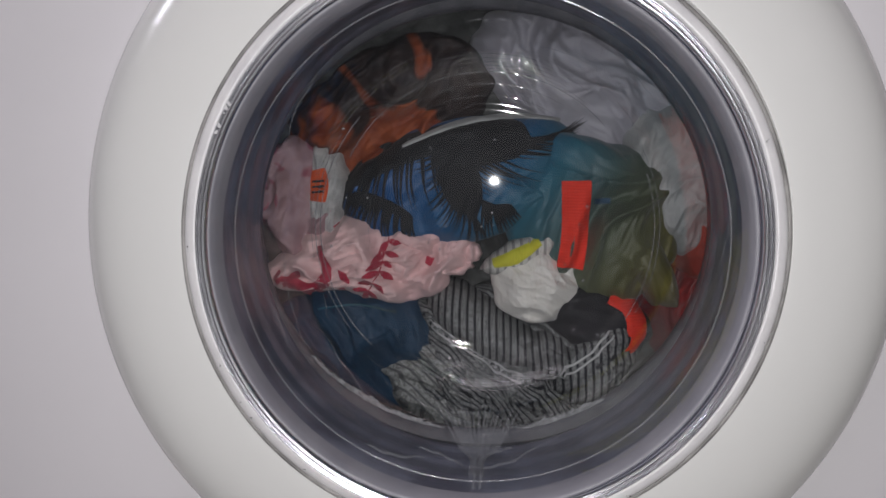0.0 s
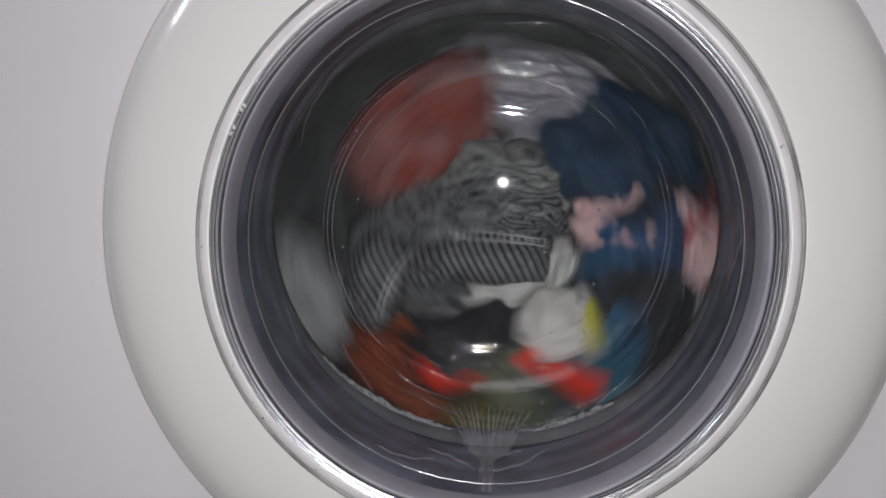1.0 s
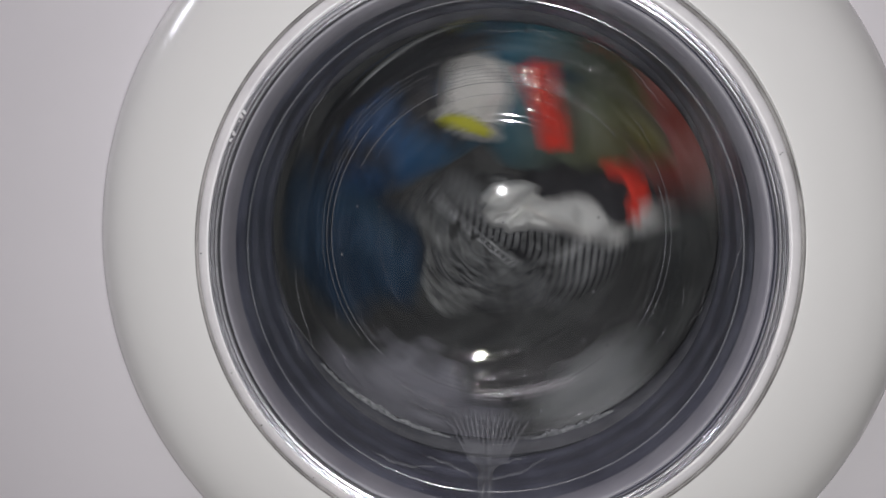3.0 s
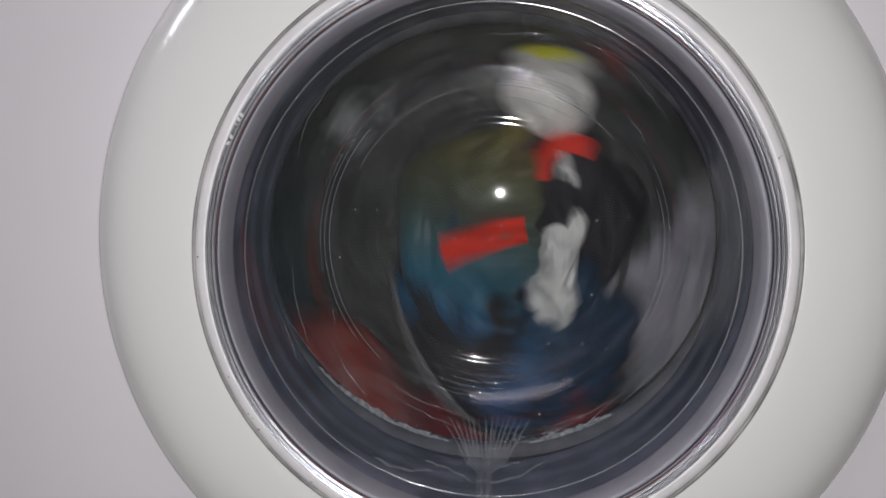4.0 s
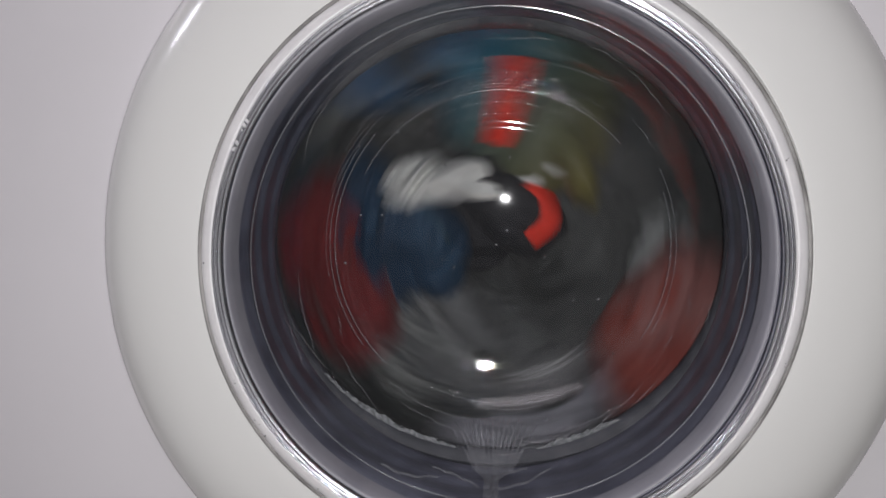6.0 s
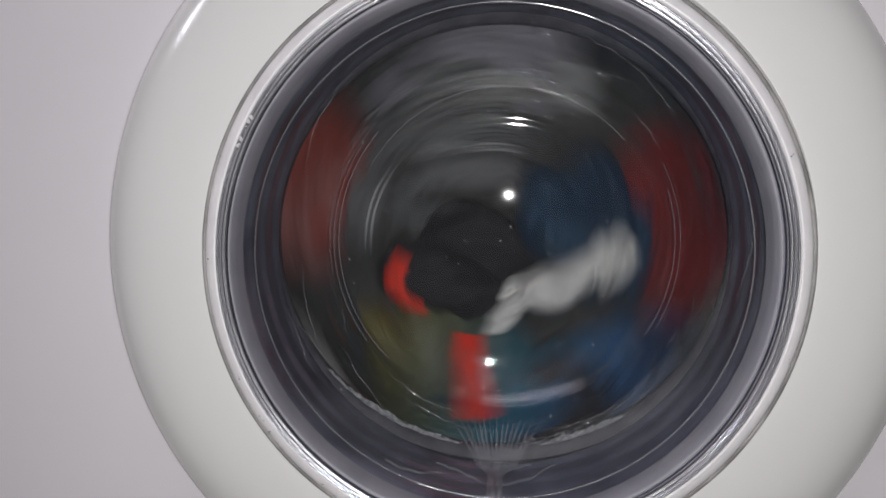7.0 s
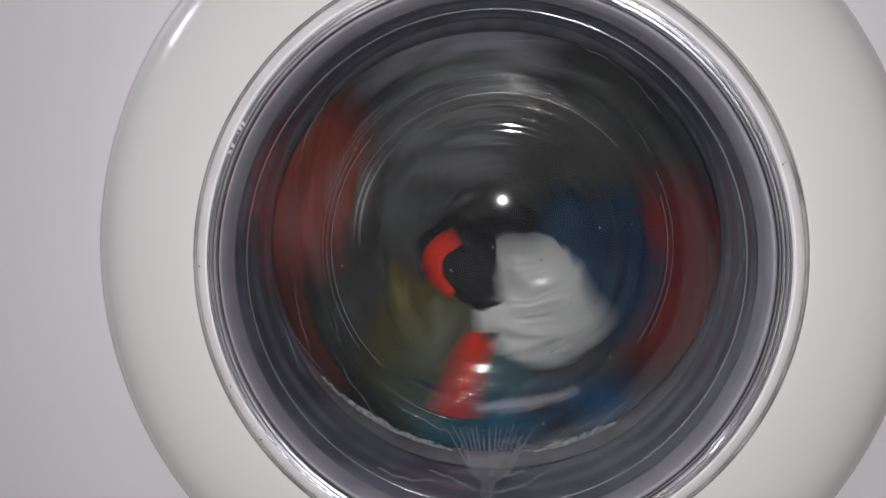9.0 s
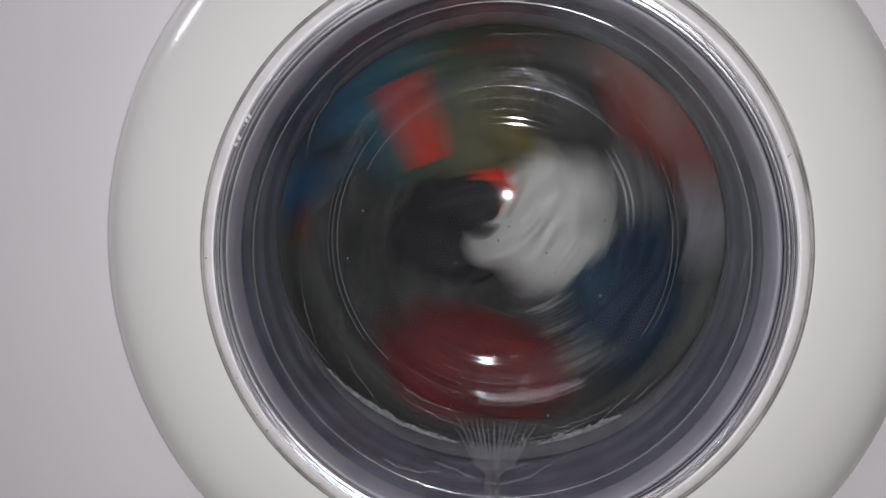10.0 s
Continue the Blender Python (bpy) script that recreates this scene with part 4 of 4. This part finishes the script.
SOCK = [
    (0, 220, 0.058, -90), (0.3, 220, 0.057, -90), (0.4, 222, 0.059, -83), (0.5, 221, 0.059, -92), (0.6, 209, 0.054, -103),
    (0.7, 170, 0.027, -115), (0.8, 28, 0.023, -140), (0.9, -9, 0.077, -107), (1, -38, 0.091, -82), (1.1, -39, 0.085, -48),
    (1.2, -52, 0.050, 0), (1.3, -145, 0.038, 15), (1.4, -207, 0.048, 50), (1.5, -255, 0.071, 47), (1.6, -306, 0.103, 105),
    (1.7, -319, 0.103, 155), (1.8, -328, 0.099, 178), (1.9, -318, 0.107, 214), (2, -335, 0.096, 237), (2.1, -335, 0.049, 262),
    (2.2, -219, 0.079, 284), (2.3, -252, 0.082, 300), (2.4, -287, 0.108, 316), (2.5, -297, 0.129, 338),
]
SOCK_B = [
    (2.6, -329, 0.125, 348), (2.7, -353, 0.122, 358), (3.8, -418, 0.119, 470), (3.9, -462, 0.113, 479), (4, -491, 0.111, 488),
    (4.1, -492, 0.118, 479), (4.2, -486, 0.098, 470), (4.3, -491, 0.128, 461), (4.4, -478, 0.110, 452), (4.5, -478, 0.129, 443),
    (4.6, -500, 0.108, 434), (4.7, -503, 0.104, 425), (4.8, -510, 0.117, 416), (4.9, -534, 0.128, 407), (5, -562, 0.122, 398),
    (5.1, -577, 0.114, 398), (5.2, -575, 0.112, 398), (5.3, -560, 0.116, 398), (5.4, -550, 0.124, 398), (5.5, -549, 0.132, 398),
    (5.6, -569, 0.135, 398), (5.7, -596, 0.121, 398), (6.8, -525, 0.129, 398), (10, -481, 0.117, 398),
]
WHITE = [
    (0, 174, 0.036, -90), (0.3, 171, 0.036, -90), (1, 303, 0.051, 43), (1.3, 248, 0.063, 100), (1.5, 196, 0.061, 82), (1.8, 18, 0.080, 74), (2, 311, 0.047, 67),
    (2.5, 449, 0.031, 80), (2.6, 330, 0.050, 61), (2.7, 278, 0.069, 45), (3.8, 203, 0.035, 88), (4, 148, 0.051, 55), (4.2, 64, 0.020, 68), (4.5, -50, 0.038, 60),
    (5, 49, 0.036, 72), (5.3, -100, 0.010, 76), (5.5, -166, 0.050, 104), (5.7, -317, 0.051, 94), (7, -316, 0.056, 100),
    (7.5, -196, 0.029, 92), (8, -337, 0.008, 10), (8.5, -322, 0.029, -20), (9, -304, 0.059, -94), (9.5, -165, 0.029, -100),
    (10, -93, 0.034, -35),
]
NAVY = [
    (0, 134, 0.137), (0.3, 134, 0.138), (0.5, 138, 0.118), (0.7, 125, 0.125), (0.8, 97, 0.143), (0.9, 87, 0.115), (1, 53, 0.108),
    (1.1, 57, 0.089), (1.2, 67, 0.066), (1.3, 139, 0.104), (1.6, 119, 0.133), (1.7, 94, 0.124), (1.8, 72, 0.088), (2, 112, 0.056),
    (2.1, 153, 0.111), (2.5, 100, 0.139), (2.7, 57, 0.115), (3.8, 134, 0.113), (4, 106, 0.100), (4.2, 93, 0.097), (4.5, 131, 0.048),
]
NAVY_B = [
    (5, 93, 0.121), (5.2, 145, 0.039), (5.3, 195, 0.056), (5.5, 179, 0.089), (5.7, 104, 0.082), (7, 87, 0.068), (7.2, 144, 0.051),
    (7.5, 171, 0.090), (8, 226, 0.059), (8.5, 179, 0.050), (9, 97, 0.083), (9.5, 164, 0.076), (10, 224, 0.097),
]
PINK = [
    (0, 107, 0.093), (0.3, 106, 0.094), (0.5, 96, 0.099), (0.6, 87, 0.102), (0.8, 58, 0.116), (0.9, 47, 0.131), (1, 18, 0.140),
    (1.1, 14, 0.141), (1.2, 48, 0.125), (1.3, 56, 0.129), (1.4, 93, 0.128), (1.5, 95, 0.124), (1.6, 82, 0.139), (1.8, 47, 0.131),
    (2, 65, 0.116), (2.1, 105, 0.085), (2.2, 105, 0.114), (2.5, 68, 0.112), (4, 32, 0.120), (5.5, 179, 0.115), (7, 168, 0.099),
    (10, 260, 0.110),
]
RED = [
    (0, 258, 0.173), (0.3, 258, 0.172), (1, 364, 0.159), (2, 535, 0.164), (2.5, 629, 0.116), (4, 795, 0.150), (4.5, 803, 0.116),
    (5, 785, 0.135), (5.5, 845, 0.133), (7, 803, 0.130), (7.5, 836, 0.120), (8, 838, 0.107), (8.5, 823, 0.116), (9, 814, 0.139),
    (9.5, 837, 0.117), (10, 862, 0.110),
]
CORAL = [
    (0, 279, 0.161), (0.3, 279, 0.159), (1, 153, 0.094), (1.5, 248, 0.175), (2, 314, 0.185), (2.5, 241, 0.136), (4, 386, 0.177),
    (4.5, 260, 0.155), (5, 259, 0.141), (5.5, 256, 0.142), (7, 246, 0.159), (7.5, 250, 0.150), (8, 285, 0.141), (9, 269, 0.150),
    (9.5, 254, 0.147), (10, 283, 0.161),
]
ORANGE = [
    (0, 41, 0.116), (0.3, 42, 0.117), (1, -109, 0.162), (2.5, -80, 0.149), (4.5, -104, 0.155), (5.5, 41, 0.162), (7, -66, 0.181),
    (10, 45, 0.155),
]
GREY = [
    (0, 320, 0.127), (0.3, 321, 0.125), (0.8, 231, 0.118), (1, 92, 0.099), (1.2, 159, 0.145), (2, 194, 0.154), (2.5, 130, 0.161),
    (4.5, 140, 0.152), (5, 121, 0.158), (5.5, 211, 0.140), (7, 176, 0.134), (7.5, 210, 0.157), (8, 143, 0.162), (10, 264, 0.160),
]
STRIPE = [
    (0, 187, 0.108, -90), (0.3, 186, 0.107, -90), (0.6, 173, 0.083, -90), (0.7, 163, 0.083, -93), (0.8, 154, 0.084, -105), (0.9, 97, 0.008, -95),
    (1.0, 223, 0.032, -130), (1.1, 260, 0.018, -141), (1.2, 210, 0.058, -133), (1.3, 181, 0.074, -130), (1.6, 174, 0.085, -108),
    (1.7, 133, 0.009, -100), (1.8, 266, 0.035, -105), (1.9, 266, 0.046, -104), (2.0, 227, 0.069, -91), (2.1, 201, 0.084, -103), (2.3, 210, 0.079, -75),
    (2.4, 191, 0.095, -85), (2.5, 162, 0.078, -97), (2.6, 140, 0.007, -109), (2.7, 224, 0.016, -114), (4.2, 99, 0.052, -122), (4.3, 220, 0.057, -133),
    (4.4, 211, 0.060, -138), (4.5, 203, 0.060, -133), (5.5, 160, 0.106, -117), (7.5, 228, 0.094, -49), (8.0, 231, 0.100, -46), (8.5, 235, 0.101, -38),
    (10, 228, 0.080, -49),
]
BAG = [
    (0, 80, 0.123), (0.3, 80, 0.125), (1, 243, 0.208), (2.5, 319, 0.197), (5, 224, 0.180), (10, 395, 0.192),
]
NAPKIN = [
    (0, 281, 0.146), (0.3, 281, 0.145), (1, 223, 0.162), (2, 157, 0.136), (2.5, 133, 0.158), (4, 306, 0.147), (4.5, 148, 0.170), (5, 112, 0.161),
    (5.5, -35, 0.148), (7, -211, 0.132), (7.5, -138, 0.132), (8, -208, 0.152), (10, -100, 0.147),
]
SPIN_A = [
    (0, 90), (0.3, 90), (0.4, 105), (0.5, 135), (0.6, 168), (0.7, 200), (0.8, 245), (0.9, 287), (1, 337), (1.1, 378), (1.2, 405),
    (1.3, 440), (1.4, 485), (1.5, 538), (1.6, 585), (1.7, 640), (1.8, 677), (1.9, 701), (2, 738), (2.1, 773), (2.2, 818), (2.3, 870),
    (2.4, 922), (2.5, 967), (2.6, 1024), (2.7, 1061), (3.8, 1527), (3.9, 1588), (4, 1640), (4.1, 1680), (4.2, 1732),
]
SPIN_B = [
    (4.3, 1785), (4.4, 1825), (4.5, 1865), (4.6, 1910), (4.7, 1952), (4.8, 1994), (4.9, 2045), (5, 2098), (5.1, 2147), (5.2, 2188),
    (5.3, 2234), (5.4, 2285), (5.5, 2326), (5.6, 2384), (5.7, 2441), (6.8, 3020), (6.9, 3087), (7, 3160), (7.1, 3212), (7.2, 3251),
    (7.3, 3294), (7.4, 3350), (7.5, 3408), (7.6, 3466), (7.7, 3530), (7.8, 3574), (7.9, 3624), (8, 3670), (8.1, 3726), (8.2, 3780),
    (8.3, 3836), (8.4, 3902), (8.5, 3950), (8.6, 3997), (8.7, 4042), (8.8, 4096), (8.9, 4152), (9, 4214), (9.1, 4286), (9.2, 4334),
    (9.3, 4374), (9.4, 4433), (9.5, 4490), (9.6, 4548), (9.7, 4628), (9.8, 4688), (9.9, 4740), (10, 4795),
]


def between(rows, t, k):
    return float(np.interp(t, [r[0] for r in rows], [r[k] for r in rows]))


def spin(t):
    return between(SPIN_A + SPIN_B, t, 1)


def tumble(thing, y, rows, follow=1.0, turn=None, straight=False, sunk=0.0, rise=0.0, drop=(20.0, 0.0), deep=((0, 0), (10, 0))):
    """Carries a thing round the axis with the drum; rows: seconds, angle from the drum's, distance from the axis."""
    if not straight:
        rows = [(t, between(rows, t, 1), between(rows, t, 2)) for t in np.linspace(0, 10, 101)]
    path = [(t, r * math.cos(radians(a)), r * math.sin(radians(a)), a, *rest) for t, a, r, *rest in rows]
    out = []
    for i in range(151):
        t = i / 15
        u, v, s = between(path, t, 1), between(path, t, 2), spin(t)
        c, d = math.cos(radians(s)), math.sin(radians(s))
        own = between(path, t, 4) if turn else -90 + follow * (between(path, t, 3) - path[0][3])
        back = sunk * max(0.0, 1.0 - t / 1.2) + 0.10 * min(1.0, max(0.0, (rise - t) / 0.6)) + drop[1] * min(1.0, max(0.0, (t - drop[0]) / 0.8)) + between(deep, t, 1)
        out.append((t, Matrix.Translation((BOWL.x + u * c - v * d, y + back, BOWL.z + u * d + v * c)) @ Matrix.Rotation(-radians(s + own), 4, "Y")))
    walk(thing, out)


def motions():
    walk(drum, [(i / 15, Matrix.Translation(BOWL) @ Matrix.Rotation(-radians(spin(i / 15) - 90), 4, "Y")) for i in range(151)])
    tumble(LAUNDRY["shorts"], 0.140, SHORTS_A + SHORTS_B + SHORTS_C, 0.0, straight=True)
    tumble(LAUNDRY["sock"], 0.128, SOCK + SOCK_B, turn=True, straight=True, drop=(5.4, 0.09))
    tumble(LAUNDRY["white"], 0.144, WHITE, turn=True, straight=True, sunk=0.12, drop=(7.7, 0.07))
    tumble(LAUNDRY["cloth"], 0.152, CLOTH, turn=True, straight=True, rise=7.9)
    tumble(LAUNDRY["pink"], 0.143, PINK, drop=(2.15, 0.12))
    tumble(LAUNDRY["navy"], 0.155, NAVY + NAVY_B)
    tumble(LAUNDRY["stripe"], 0.165, STRIPE, turn=True, straight=True,
           deep=((0, 0), (1.2, 0), (1.35, 0.03), (1.6, 0.03), (1.72, 0), (2.05, 0), (2.15, 0.02), (2.3, 0.02), (2.4, 0), (2.7, 0), (2.9, 0.03), (4.15, 0.03),
                 (4.3, 0.004), (4.5, 0.004), (4.7, 0.03), (10, 0.03)))
    tumble(LAUNDRY["orange"], 0.160, ORANGE, drop=(1.5, 0.08))
    tumble(LAUNDRY["red"], 0.165, RED, sunk=0.03)
    tumble(LAUNDRY["coral"], 0.165, CORAL)
    tumble(LAUNDRY["grey"], 0.180, GREY, drop=(0.6, 0.035))
    tumble(LAUNDRY["bag"], 0.150, BAG)
    tumble(LAUNDRY["napkin"], 0.150, NAPKIN, drop=(2.6, 0.07))
    tumble(LAUNDRY["heap"], 0.252, [(0, 90, 0.0), (10, 90, 0.0)])


motions()
